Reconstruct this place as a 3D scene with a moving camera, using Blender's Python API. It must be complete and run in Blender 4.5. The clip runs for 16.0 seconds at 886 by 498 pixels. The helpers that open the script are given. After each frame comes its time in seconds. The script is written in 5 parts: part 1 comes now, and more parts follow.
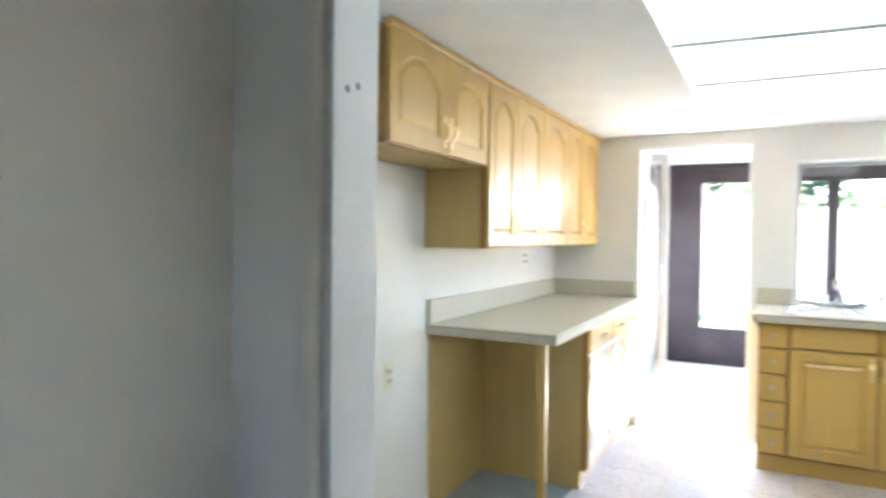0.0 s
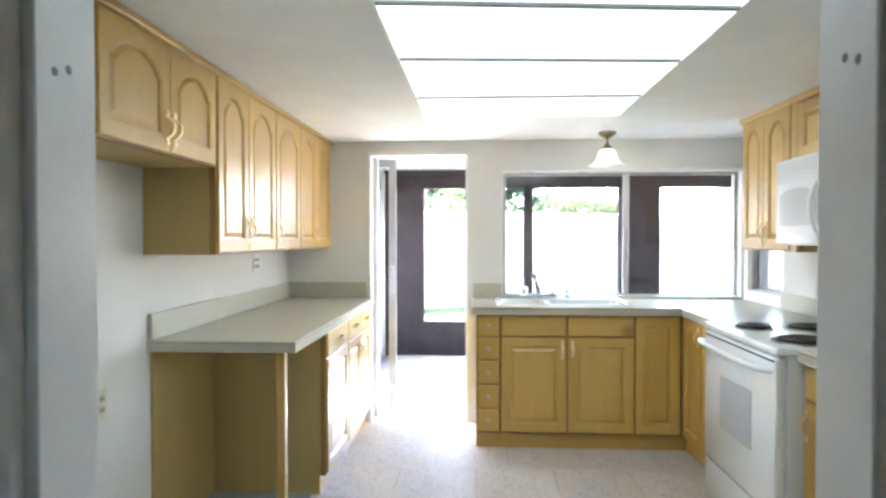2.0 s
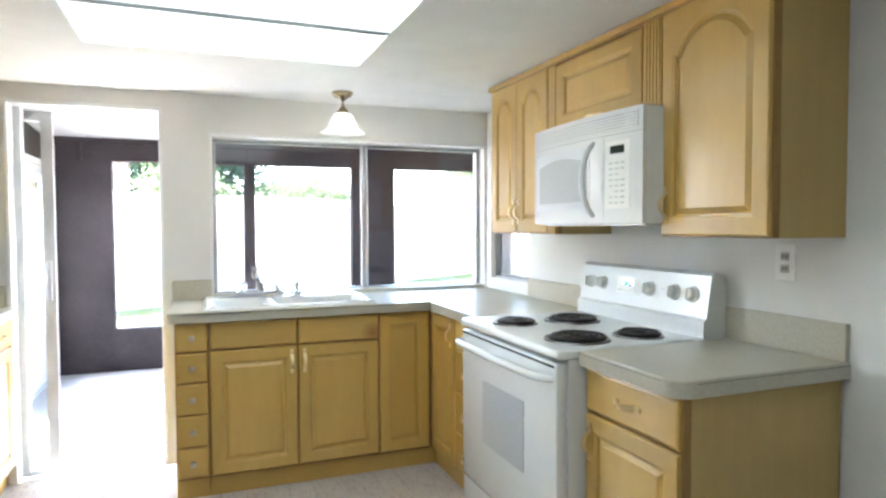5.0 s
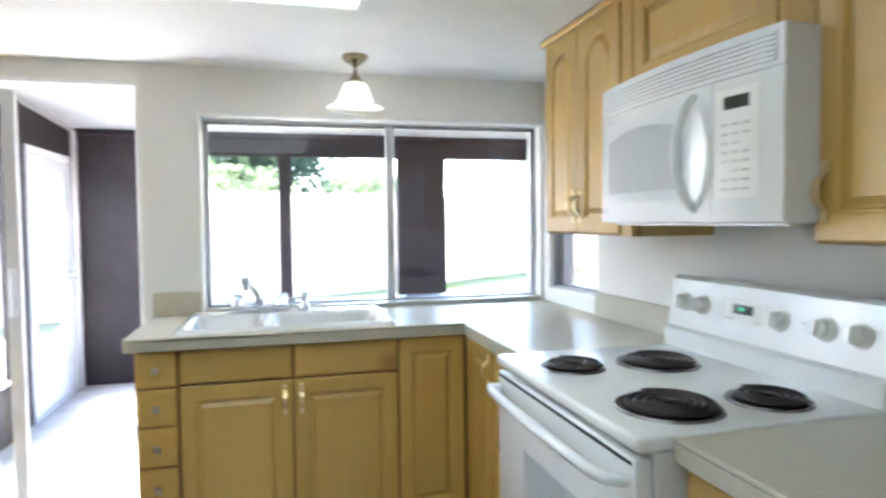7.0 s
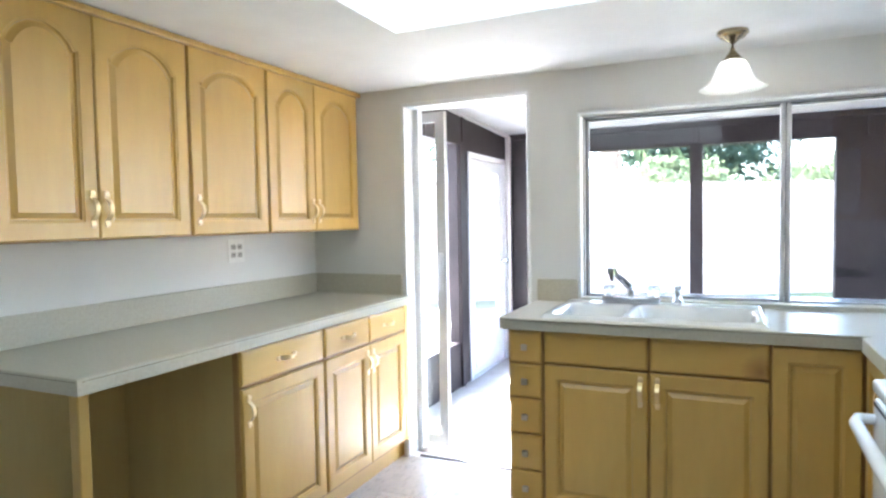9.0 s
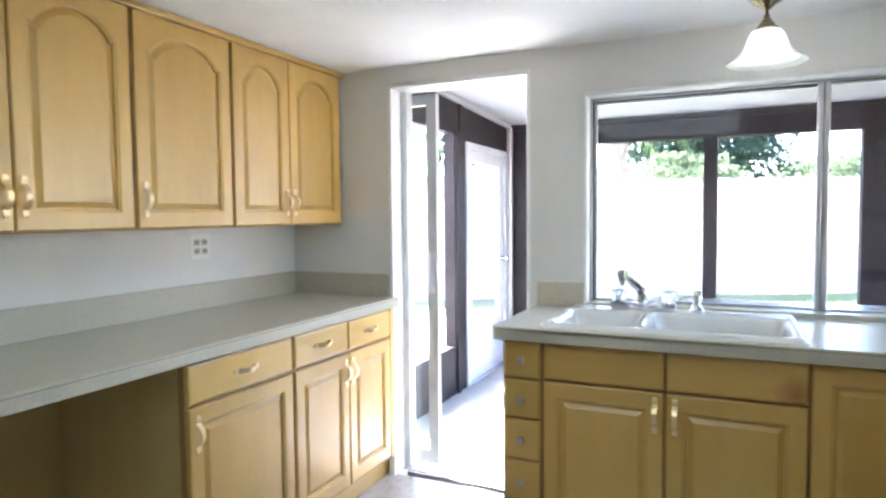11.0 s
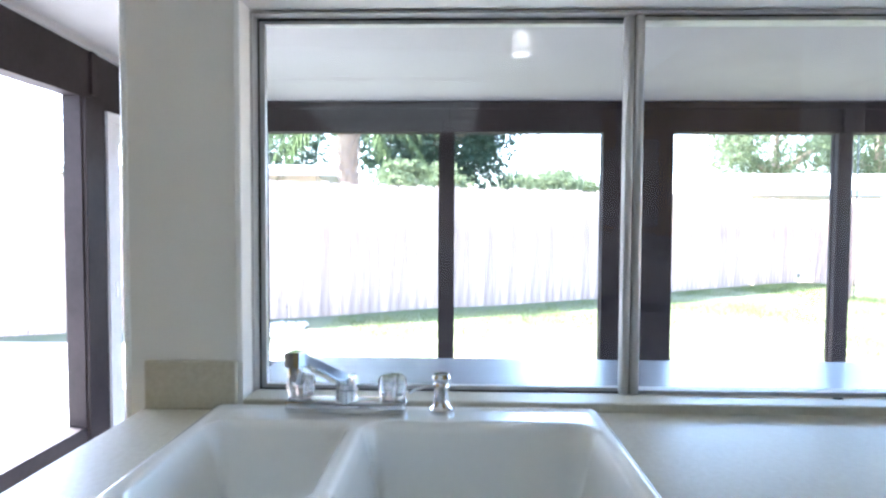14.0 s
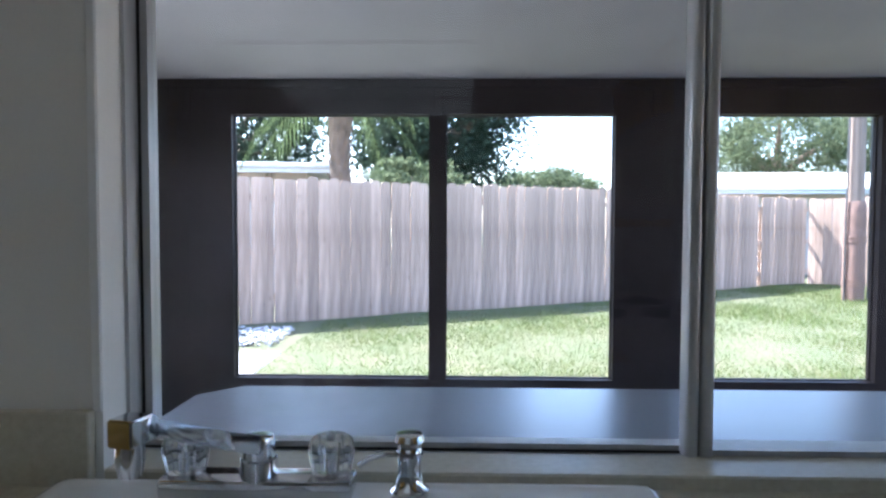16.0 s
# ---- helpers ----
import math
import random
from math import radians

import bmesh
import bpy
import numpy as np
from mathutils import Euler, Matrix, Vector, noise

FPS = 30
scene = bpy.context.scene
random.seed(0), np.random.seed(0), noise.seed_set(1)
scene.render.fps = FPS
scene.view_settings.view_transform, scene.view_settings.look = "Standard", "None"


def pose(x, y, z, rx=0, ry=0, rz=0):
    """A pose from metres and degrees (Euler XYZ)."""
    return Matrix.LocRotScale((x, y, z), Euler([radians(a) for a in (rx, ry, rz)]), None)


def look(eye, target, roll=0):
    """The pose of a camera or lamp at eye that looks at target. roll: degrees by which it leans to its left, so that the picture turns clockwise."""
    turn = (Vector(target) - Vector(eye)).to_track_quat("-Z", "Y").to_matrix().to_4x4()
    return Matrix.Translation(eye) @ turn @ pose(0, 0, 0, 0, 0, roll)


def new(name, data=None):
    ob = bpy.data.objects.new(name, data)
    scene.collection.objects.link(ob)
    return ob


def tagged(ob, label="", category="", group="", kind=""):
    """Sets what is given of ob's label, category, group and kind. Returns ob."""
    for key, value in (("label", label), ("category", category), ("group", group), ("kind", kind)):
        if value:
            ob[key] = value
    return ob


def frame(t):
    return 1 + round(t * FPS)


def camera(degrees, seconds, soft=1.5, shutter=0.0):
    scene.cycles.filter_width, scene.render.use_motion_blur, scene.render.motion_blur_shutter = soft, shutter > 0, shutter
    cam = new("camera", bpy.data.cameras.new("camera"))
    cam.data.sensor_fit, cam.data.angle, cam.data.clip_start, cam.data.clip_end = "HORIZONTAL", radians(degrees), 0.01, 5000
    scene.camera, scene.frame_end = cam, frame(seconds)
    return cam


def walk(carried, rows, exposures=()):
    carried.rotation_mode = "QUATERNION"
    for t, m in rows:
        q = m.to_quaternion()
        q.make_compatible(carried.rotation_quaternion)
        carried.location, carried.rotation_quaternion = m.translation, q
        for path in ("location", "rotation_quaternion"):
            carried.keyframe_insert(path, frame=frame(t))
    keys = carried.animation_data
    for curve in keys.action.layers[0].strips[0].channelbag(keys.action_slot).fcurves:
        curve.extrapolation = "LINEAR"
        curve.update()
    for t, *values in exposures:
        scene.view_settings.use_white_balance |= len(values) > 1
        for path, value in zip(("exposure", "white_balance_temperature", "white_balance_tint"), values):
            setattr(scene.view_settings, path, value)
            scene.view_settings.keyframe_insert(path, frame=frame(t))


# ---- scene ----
cam = camera(70.4, 16.0, 2.5, 0.5)
PATH = [
    (0, (0.221, 0.287, 1.341), (-0.709, 2.057, 1.296), 0.7),
    (0.5, (0.176, 0.288, 1.326), (-0.395, 2.204, 1.289), 0.4),
    (1, (0.192, 0.275, 1.325), (-0.188, 2.238, 1.29), 0.3),
    (1.5, (0.185, 0.305, 1.35), (-0.055, 2.29, 1.315), -0.0),
    (2, (0.177, 0.305, 1.352), (0.062, 2.302, 1.317), -0.0),
    (2.5, (0.188, 0.372, 1.339), (0.173, 2.371, 1.298), 0.1),
    (3, (0.165, 0.583, 1.321), (0.269, 2.579, 1.27), -0.1),
    (3.5, (0.172, 0.741, 1.318), (0.448, 2.722, 1.269), -0.1),
    (4, (0.187, 0.871, 1.304), (0.779, 2.781, 1.257), 0.1),
    (6.5, (0.575, 1.58, 1.349), (1.33, 3.43, 1.269), -0.3),
    (7, (0.693, 1.79, 1.336), (1.198, 3.723, 1.248), -0.6),
    (7.5, (0.795, 1.877, 1.344), (0.976, 3.867, 1.252), -0.7),
    (8, (0.886, 1.852, 1.344), (0.618, 3.832, 1.252), -0.9),
    (8.5, (0.934, 1.771, 1.35), (0.346, 3.68, 1.247), -1.0),
    (9, (1.018, 1.781, 1.333), (0.19, 3.599, 1.239), -1.0),
    (11.5, (0.93, 2.345, 1.318), (0.091, 4.158, 1.209), -0.5),
    (12, (0.933, 2.607, 1.31), (0.261, 4.489, 1.215), -0.2),
    (12.5, (0.922, 2.799, 1.307), (0.431, 4.735, 1.217), 0.1),
    (13, (0.881, 2.985, 1.318), (0.678, 4.973, 1.24), 0.1),
    (13.5, (0.849, 3.201, 1.342), (0.784, 5.198, 1.256), 0.5),
    (14, (0.842, 3.483, 1.341), (0.792, 5.48, 1.254), 0.3),
    (14.5, (0.859, 3.684, 1.308), (0.805, 5.681, 1.223), 0.2),
    (15, (0.862, 3.881, 1.313), (0.804, 5.878, 1.223), 0.3),
    (15.5, (0.863, 3.965, 1.304), (0.807, 5.962, 1.218), 0.2),
    (16, (0.869, 3.991, 1.297), (0.826, 5.989, 1.215), 0.2),
]
EXPOSURES = [(0.0, 6.2, 5970, 12), (0.5, 5.8, 5970, 12), (1.0, 5.55, 5970, 12), (1.7, 5.55, 5970, 12), (2.5, 6.0, 5970, 12), (3.0, 6.0, 5970, 12), (4.0, 5.7, 5970, 12), (6.5, 5.68, 5900, 12), (7.2, 5.35, 5760, 12), (8.0, 5.05, 5710, 12), (9.0, 5.45, 5720, 12), (11.5, 5.18, 5590, 14), (12.0, 5.38, 5530, 14), (12.7, 5.27, 5530, 14), (13.5, 4.85, 5570, 14), (14.0, 4.55, 5580, 13), (14.5, 4.35, 5540, 14), (15.0, 3.9, 5560, 14), (15.3, 3.55, 5550, 14), (16.0, 3.1, 5530, 15)]
walk(cam, [(t, look(eye, target, roll)) for t, eye, target, roll in PATH], EXPOSURES)

# ---- light ----
SUN_AZ, SUN_EL = radians(-66), radians(55)          # from the far left, beyond the fence
sun_from = Vector((math.sin(SUN_AZ) * math.cos(SUN_EL), math.cos(SUN_AZ) * math.cos(SUN_EL), math.sin(SUN_EL)))
world = bpy.data.worlds.new("world")
scene.world = world
world.use_nodes = True
wn = world.node_tree.nodes
sky = wn.new("ShaderNodeTexSky")
sky.sky_type, sky.sun_disc, sky.sun_elevation, sky.sun_rotation = "NISHITA", False, SUN_EL, SUN_AZ
sky.dust_density, sky.air_density = 2.5, 1.0
world.node_tree.links.new(sky.outputs[0], wn["Background"].inputs[0])
wn["Background"].inputs[1].default_value = 0.15
sun = new("sun", bpy.data.lights.new("sun", "SUN"))
sun.data.energy, sun.data.angle, sun.data.color = 3.6, radians(0.55), (1.0, 0.95, 0.87)
sun.matrix_world = look(sun_from * 60, (0, 0, 0))
PANEL_GLOW, BULB_GLOW = 0.045, 1.0

# ---- materials ----


def material(name, colour, rough=0.5, metal=0.0, scale=6.0, vary=0.12, stretch=(1, 1, 1), bump=0.0, fine=60.0, random_tint=0.0, second=None, spec=0.5, coat=0.0):
    m = bpy.data.materials.new(name)
    m.use_nodes = True
    nt = m.node_tree
    n, l = nt.nodes, nt.links
    b = n["Principled BSDF"]
    b.inputs["Roughness"].default_value, b.inputs["Metallic"].default_value = rough, metal
    b.inputs["Specular IOR Level"].default_value, b.inputs["Coat Weight"].default_value = spec, coat
    b.inputs["Coat Roughness"].default_value = 0.25
    tc, mp = n.new("ShaderNodeTexCoord"), n.new("ShaderNodeMapping")
    mp.inputs["Scale"].default_value = stretch
    l.new(tc.outputs["Object"], mp.inputs[0])
    big, small = n.new("ShaderNodeTexNoise"), n.new("ShaderNodeTexNoise")
    big.inputs["Scale"].default_value, big.inputs["Detail"].default_value = scale, 4
    small.inputs["Scale"].default_value, small.inputs["Detail"].default_value = fine, 3
    l.new(mp.outputs[0], big.inputs[0])
    l.new(mp.outputs[0], small.inputs[0])
    add = n.new("ShaderNodeMath")
    add.operation = "MULTIPLY_ADD"
    add.inputs[1].default_value = 0.45
    l.new(small.outputs[0], add.inputs[0])
    l.new(big.outputs[0], add.inputs[2])
    ramp = n.new("ShaderNodeMapRange")
    ramp.inputs[1].default_value, ramp.inputs[2].default_value = 0.45, 1.0
    l.new(add.outputs[0], ramp.inputs[0])
    mix = n.new("ShaderNodeMix")
    mix.data_type = "RGBA"
    c2 = second if second else tuple(max(0, c * (1 - 2 * vary)) for c in colour)
    c1 = colour if second else tuple(min(1, c * (1 + vary)) for c in colour)
    mix.inputs["A"].default_value, mix.inputs["B"].default_value = (*c2, 1), (*c1, 1)
    l.new(ramp.outputs[0], mix.inputs["Factor"])
    out = mix.outputs["Result"]
    if random_tint:
        info, hsv, mr = n.new("ShaderNodeObjectInfo"), n.new("ShaderNodeHueSaturation"), n.new("ShaderNodeMapRange")
        mr.inputs[3].default_value, mr.inputs[4].default_value = 1 - random_tint, 1 + random_tint
        l.new(info.outputs["Random"], mr.inputs[0])
        l.new(mr.outputs[0], hsv.inputs["Value"])
        l.new(out, hsv.inputs["Color"])
        out = hsv.outputs[0]
    l.new(out, b.inputs["Base Color"])
    if bump:
        bp = n.new("ShaderNodeBump")
        bp.inputs["Strength"].default_value, bp.inputs["Distance"].default_value = bump, 0.004
        l.new(add.outputs[0], bp.inputs["Height"])
        l.new(bp.outputs[0], b.inputs["Normal"])
    return m


def glow(name, colour, strength, rough=0.4):
    m = material(name, colour, rough, vary=0.03)
    b = m.node_tree.nodes["Principled BSDF"]
    b.inputs["Emission Color"].default_value, b.inputs["Emission Strength"].default_value = (*colour, 1), strength
    return m


def pane_material(name, tint=(0.97, 0.985, 0.98), rough=0.02):
    m = bpy.data.materials.new(name)
    m.use_nodes = True
    n, l = m.node_tree.nodes, m.node_tree.links
    n.remove(n["Principled BSDF"])
    tr, gl, mx, lw = n.new("ShaderNodeBsdfTransparent"), n.new("ShaderNodeBsdfGlossy"), n.new("ShaderNodeMixShader"), n.new("ShaderNodeLayerWeight")
    power, gain = n.new("ShaderNodeMath"), n.new("ShaderNodeMath")
    tr.inputs[0].default_value, gl.inputs["Roughness"].default_value, lw.inputs[0].default_value = (*tint, 1), rough, 0.5
    power.operation, power.inputs[1].default_value = "POWER", 5.0
    gain.operation, gain.inputs[1].default_value, gain.inputs[2].default_value = "MULTIPLY_ADD", 0.55, 0.03
    l.new(lw.outputs["Facing"], power.inputs[0])
    l.new(power.outputs[0], gain.inputs[0])
    l.new(gain.outputs[0], mx.inputs[0])
    l.new(tr.outputs[0], mx.inputs[1])
    l.new(gl.outputs[0], mx.inputs[2])
    l.new(mx.outputs[0], n["Material Output"].inputs[0])
    return m


def leafy(name, light, dark):
    """Thin leaves, which let part of the light through."""
    m = bpy.data.materials.new(name)
    m.use_nodes = True
    n, l = m.node_tree.nodes, m.node_tree.links
    n.remove(n["Principled BSDF"])
    geo, ramp, df, tl, mx = n.new("ShaderNodeNewGeometry"), n.new("ShaderNodeMix"), n.new("ShaderNodeBsdfDiffuse"), n.new("ShaderNodeBsdfTranslucent"), n.new("ShaderNodeMixShader")
    ramp.data_type = "RGBA"
    ramp.inputs["A"].default_value, ramp.inputs["B"].default_value = (*dark, 1), (*light, 1)
    l.new(geo.outputs["Random Per Island"], ramp.inputs["Factor"])
    l.new(ramp.outputs["Result"], df.inputs[0])
    l.new(ramp.outputs["Result"], tl.inputs[0])
    mx.inputs[0].default_value = 0.45
    l.new(df.outputs[0], mx.inputs[1])
    l.new(tl.outputs[0], mx.inputs[2])
    l.new(mx.outputs[0], n["Material Output"].inputs[0])
    return m


WALL = material("wall_paint", (0.77, 0.765, 0.73), 0.6, scale=3, vary=0.03, bump=0.12, fine=220)
HALLWALL = material("hall_paint", (0.80, 0.755, 0.675), 0.55, scale=3, vary=0.04, bump=0.15, fine=200)
TRIM = material("trim_paint", (0.82, 0.83, 0.82), 0.35, scale=8, vary=0.03, bump=0.05, fine=90)
CEIL = material("ceiling_paint", (0.80, 0.80, 0.78), 0.8, scale=5, vary=0.03, bump=0.5, fine=140)
MAPLE_V = material("maple_upright_grain", (0.625, 0.41, 0.10), 0.4, scale=1.9, fine=10, stretch=(4.5, 4.5, 0.8), second=(0.555, 0.347, 0.08), random_tint=0.07, bump=0.03, coat=0.7)
MAPLE_H = material("maple_level_grain", (0.625, 0.405, 0.097), 0.4, scale=1.9, fine=10, stretch=(0.8, 4.5, 4.5), second=(0.55, 0.341, 0.077), random_tint=0.07, bump=0.03, coat=0.7)
VENEER = material("maple_veneer", (0.51, 0.375, 0.14), 0.45, scale=1.6, fine=14, stretch=(7, 7, 0.6), second=(0.455, 0.325, 0.115), bump=0.03)
MAPLE_STAINED = MAPLE_H.copy()
MAPLE_STAINED.name = "maple_with_water_stain"
sn, sl = MAPLE_STAINED.node_tree.nodes, MAPLE_STAINED.node_tree.links
s_in = sn["Principled BSDF"].inputs["Base Color"]
s_from = s_in.links[0].from_socket
s_tc, s_dist, s_map, s_mix = sn.new("ShaderNodeTexCoord"), sn.new("ShaderNodeVectorMath"), sn.new("ShaderNodeMapRange"), sn.new("ShaderNodeMix")
s_dist.operation, s_dist.inputs[1].default_value = "DISTANCE", (0.385, 0.0, 0.03)
s_map.inputs[1].default_value, s_map.inputs[2].default_value, s_map.inputs[3].default_value, s_map.inputs[4].default_value = 0.0, 0.07, 0.75, 0.0
s_mix.data_type = "RGBA"
s_mix.inputs["B"].default_value = (0.22, 0.075, 0.02, 1)
sl.new(s_tc.outputs["Object"], s_dist.inputs[0])
sl.new(s_dist.outputs["Value"], s_map.inputs[0])
sl.new(s_map.outputs[0], s_mix.inputs["Factor"])
sl.new(s_from, s_mix.inputs["A"])
sl.new(s_mix.outputs["Result"], s_in)
# darker maple: shade in the gaps between fronts is put into the colour
MAPLE_GAP_SHADE = material("darkened_maple_edge", (0.38, 0.22, 0.065), 0.55, scale=1.9, fine=10, stretch=(4.5, 4.5, 0.8), second=(0.29, 0.16, 0.045))
LAMINATE = material("speckled_laminate", (0.535, 0.51, 0.415), 0.33, scale=95, fine=420, second=(0.445, 0.415, 0.32), spec=0.5)
SEAM = material("laminate_edge_line", (0.20, 0.185, 0.14), 0.6)
ENAMEL = material("white_enamel", (0.78, 0.80, 0.79), 0.24, scale=4, vary=0.02, spec=0.55, coat=0.3)
PORCELAIN = material("sink_enamel", (0.78, 0.79, 0.77), 0.12, scale=6, vary=0.02, coat=0.5)
BRASS = material("polished_brass", (0.86, 0.70, 0.38), 0.36, 1.0, scale=20, vary=0.06)
OLDBRASS = material("antique_brass", (0.36, 0.29, 0.175), 0.22, 1.0, scale=20, vary=0.12)
PEWTER = material("dull_brass", (0.55, 0.50, 0.40), 0.3, 1.0, scale=20, vary=0.1)
CHROME = material("chrome", (0.62, 0.63, 0.65), 0.06, 1.0, scale=20, vary=0.04)
COIL = material("burner_black", (0.022, 0.018, 0.016), 0.45, 0.2, scale=30, vary=0.2)
PAN = material("stained_steel", (0.20, 0.19, 0.18), 0.3, 0.9, scale=30, vary=0.25)
RUBBER = material("black_gap", (0.02, 0.02, 0.02), 0.7)
ALU = material("aluminium", (0.58, 0.59, 0.60), 0.38, 0.85, scale=14, vary=0.08, stretch=(1, 1, 0.2))
ALU_DULL = material("weathered_aluminium", (0.49, 0.495, 0.50), 0.42, 0.55, scale=14, vary=0.12, stretch=(1, 1, 0.2))
ALU_W = material("aluminium_white", (0.72, 0.73, 0.72), 0.4, 0.1, scale=9, vary=0.05)
STORM = material("storm_door_paint", (0.42, 0.425, 0.45), 0.45, scale=9, vary=0.06)
OVENGLASS = material("oven_glass_grey", (0.46, 0.49, 0.50), 0.42, scale=150, vary=0.05, coat=0.06)
BORDER = material("pale_grey_enamel", (0.66, 0.69, 0.70), 0.35, scale=6, vary=0.02)
MARK = material("grey_print", (0.56, 0.58, 0.54), 0.4)
DISPLAY = material("display_dark", (0.02, 0.03, 0.02), 0.1)
GREEN_LED = glow("green_led", (0.03, 0.5, 0.22), 0.012)
BROWN = material("dark_brown_paint", (0.022, 0.0175, 0.019), 0.5, scale=3, vary=0.25, bump=0.02, fine=40, spec=0.12)
CONCRETE = material("pale_concrete", (0.33, 0.315, 0.295), 0.8, scale=3.5, vary=0.12, bump=0.3, fine=90)
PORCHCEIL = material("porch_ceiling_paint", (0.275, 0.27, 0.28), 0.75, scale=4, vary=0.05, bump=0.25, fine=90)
GREYBAR = material("grey_bar_paint", (0.2, 0.215, 0.215), 0.5)
SHELF = material("grey_shelf_paint", (0.25, 0.265, 0.30), 0.24, scale=6, vary=0.05)
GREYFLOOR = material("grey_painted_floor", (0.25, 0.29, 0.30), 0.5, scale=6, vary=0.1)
PLASTIC = material("ivory_plastic", (0.72, 0.68, 0.52), 0.35, scale=10, vary=0.03)
PLASTIC_W = material("white_plastic", (0.84, 0.84, 0.80), 0.35, scale=10, vary=0.03)
SOCKET = material("greyed_plastic", (0.50, 0.49, 0.45), 0.4, scale=10, vary=0.05)
DIFFUSER = glow("lit_diffuser", (0.90, 0.98, 0.96), PANEL_GLOW)
BULB = glow("lit_bulb", (1.0, 0.96, 0.88), BULB_GLOW)
PANE = pane_material("window_glass", rough=0.0)
FROST = bpy.data.materials.new("frosted_shade_glass")
FROST.use_nodes = True
fb = FROST.node_tree.nodes["Principled BSDF"]
fb.inputs["Base Color"].default_value, fb.inputs["Roughness"].default_value = (0.95, 0.95, 0.92, 1), 0.35
fb.inputs["Transmission Weight"].default_value, fb.inputs["IOR"].default_value = 0.75, 1.25
ACRYLIC = bpy.data.materials.new("clear_acrylic")
ACRYLIC.use_nodes = True
ab = ACRYLIC.node_tree.nodes["Principled BSDF"]
ab.inputs["Base Color"].default_value = (0.93, 0.95, 0.97, 1)
ab.inputs["Roughness"].default_value, ab.inputs["Transmission Weight"].default_value, ab.inputs["IOR"].default_value = 0.08, 0.9, 1.32
VINYL = material("vinyl_tile", (0.62, 0.58, 0.54), 0.40, scale=3.0, fine=14, second=(0.50, 0.46, 0.43), random_tint=0.04, bump=0.02)
# woven dashes, both ways, over the tile's colour
vn, vl = VINYL.node_tree.nodes, VINYL.node_tree.links
vb = vn["Principled BSDF"]
base_out = vb.inputs["Base Color"].links[0].from_socket
vtc = vn.new("ShaderNodeTexCoord")
for stretch, low, high, amount in (((60, 9, 1), 0.56, 0.71, 0.7), ((9, 60, 1), 0.58, 0.73, 0.58), ((34, 5, 1), 0.63, 0.73, 0.6)):
    vm, vnoise, vr, vmix = vn.new("ShaderNodeMapping"), vn.new("ShaderNodeTexNoise"), vn.new("ShaderNodeMapRange"), vn.new("ShaderNodeMix")
    vm.inputs["Scale"].default_value = stretch
    vnoise.inputs["Scale"].default_value, vnoise.inputs["Detail"].default_value = 1.6, 2
    vr.inputs[1].default_value, vr.inputs[2].default_value, vr.inputs[4].default_value = low, high, amount
    vmix.data_type = "RGBA"
    vmix.inputs["B"].default_value = (0.27, 0.245, 0.23, 1)
    vl.new(vtc.outputs["Object"], vm.inputs[0])
    vl.new(vm.outputs[0], vnoise.inputs[0])
    vl.new(vnoise.outputs[0], vr.inputs[0])
    vl.new(vr.outputs[0], vmix.inputs["Factor"])
    vl.new(base_out, vmix.inputs["A"])
    base_out = vmix.outputs["Result"]
vl.new(base_out, vb.inputs["Base Color"])
GROUT = material("vinyl_seam", (0.27, 0.25, 0.23), 0.7)
FENCEWOOD = material("weathered_fence", (0.57, 0.405, 0.305), 0.85, scale=1.8, fine=16, stretch=(10, 10, 0.7), second=(0.235, 0.158, 0.118), random_tint=0.24, bump=0.3)
fn, fl = FENCEWOOD.node_tree.nodes, FENCEWOOD.node_tree.links
f_in = fn["Principled BSDF"].inputs["Base Color"]
f_from = f_in.links[0].from_socket
f_tc, f_info, f_add, f_map = fn.new("ShaderNodeTexCoord"), fn.new("ShaderNodeObjectInfo"), fn.new("ShaderNodeVectorMath"), fn.new("ShaderNodeMapping")
f_vor, f_rng, f_mix = fn.new("ShaderNodeTexVoronoi"), fn.new("ShaderNodeMapRange"), fn.new("ShaderNodeMix")
f_add.operation = "ADD"
f_map.inputs["Scale"].default_value = (7, 1, 3.2)
f_vor.inputs["Scale"].default_value = 1.0
f_rng.inputs[1].default_value, f_rng.inputs[2].default_value, f_rng.inputs[3].default_value, f_rng.inputs[4].default_value = 0.05, 0.14, 0.7, 0.0
f_mix.data_type = "RGBA"
f_mix.inputs["B"].default_value = (0.13, 0.08, 0.055, 1)
f_scale = fn.new("ShaderNodeMath")
f_scale.operation, f_scale.inputs[1].default_value = "MULTIPLY", 37.0
fl.new(f_info.outputs["Random"], f_scale.inputs[0])
fl.new(f_tc.outputs["Object"], f_add.inputs[0])
fl.new(f_scale.outputs[0], f_add.inputs[1])
fl.new(f_add.outputs[0], f_map.inputs[0])
fl.new(f_map.outputs[0], f_vor.inputs["Vector"])
fl.new(f_vor.outputs["Distance"], f_rng.inputs[0])
fl.new(f_rng.outputs[0], f_mix.inputs["Factor"])
fl.new(f_from, f_mix.inputs["A"])
fl.new(f_mix.outputs["Result"], f_in)
POLEWOOD = material("weathered_pole", (0.26, 0.20, 0.16), 0.9, scale=2, fine=14, stretch=(9, 9, 0.5), second=(0.13, 0.095, 0.075), bump=0.4)
SLEEVE = material("rusty_sleeve", (0.20, 0.12, 0.09), 0.8, scale=6, vary=0.25, bump=0.2)
SOIL = material("lawn_soil", (0.05, 0.068, 0.025), 0.95, scale=1.6, fine=22, second=(0.10, 0.09, 0.05), bump=0.6)
GRASS = leafy("grass_blade", (0.085, 0.140, 0.040), (0.185, 0.190, 0.085))
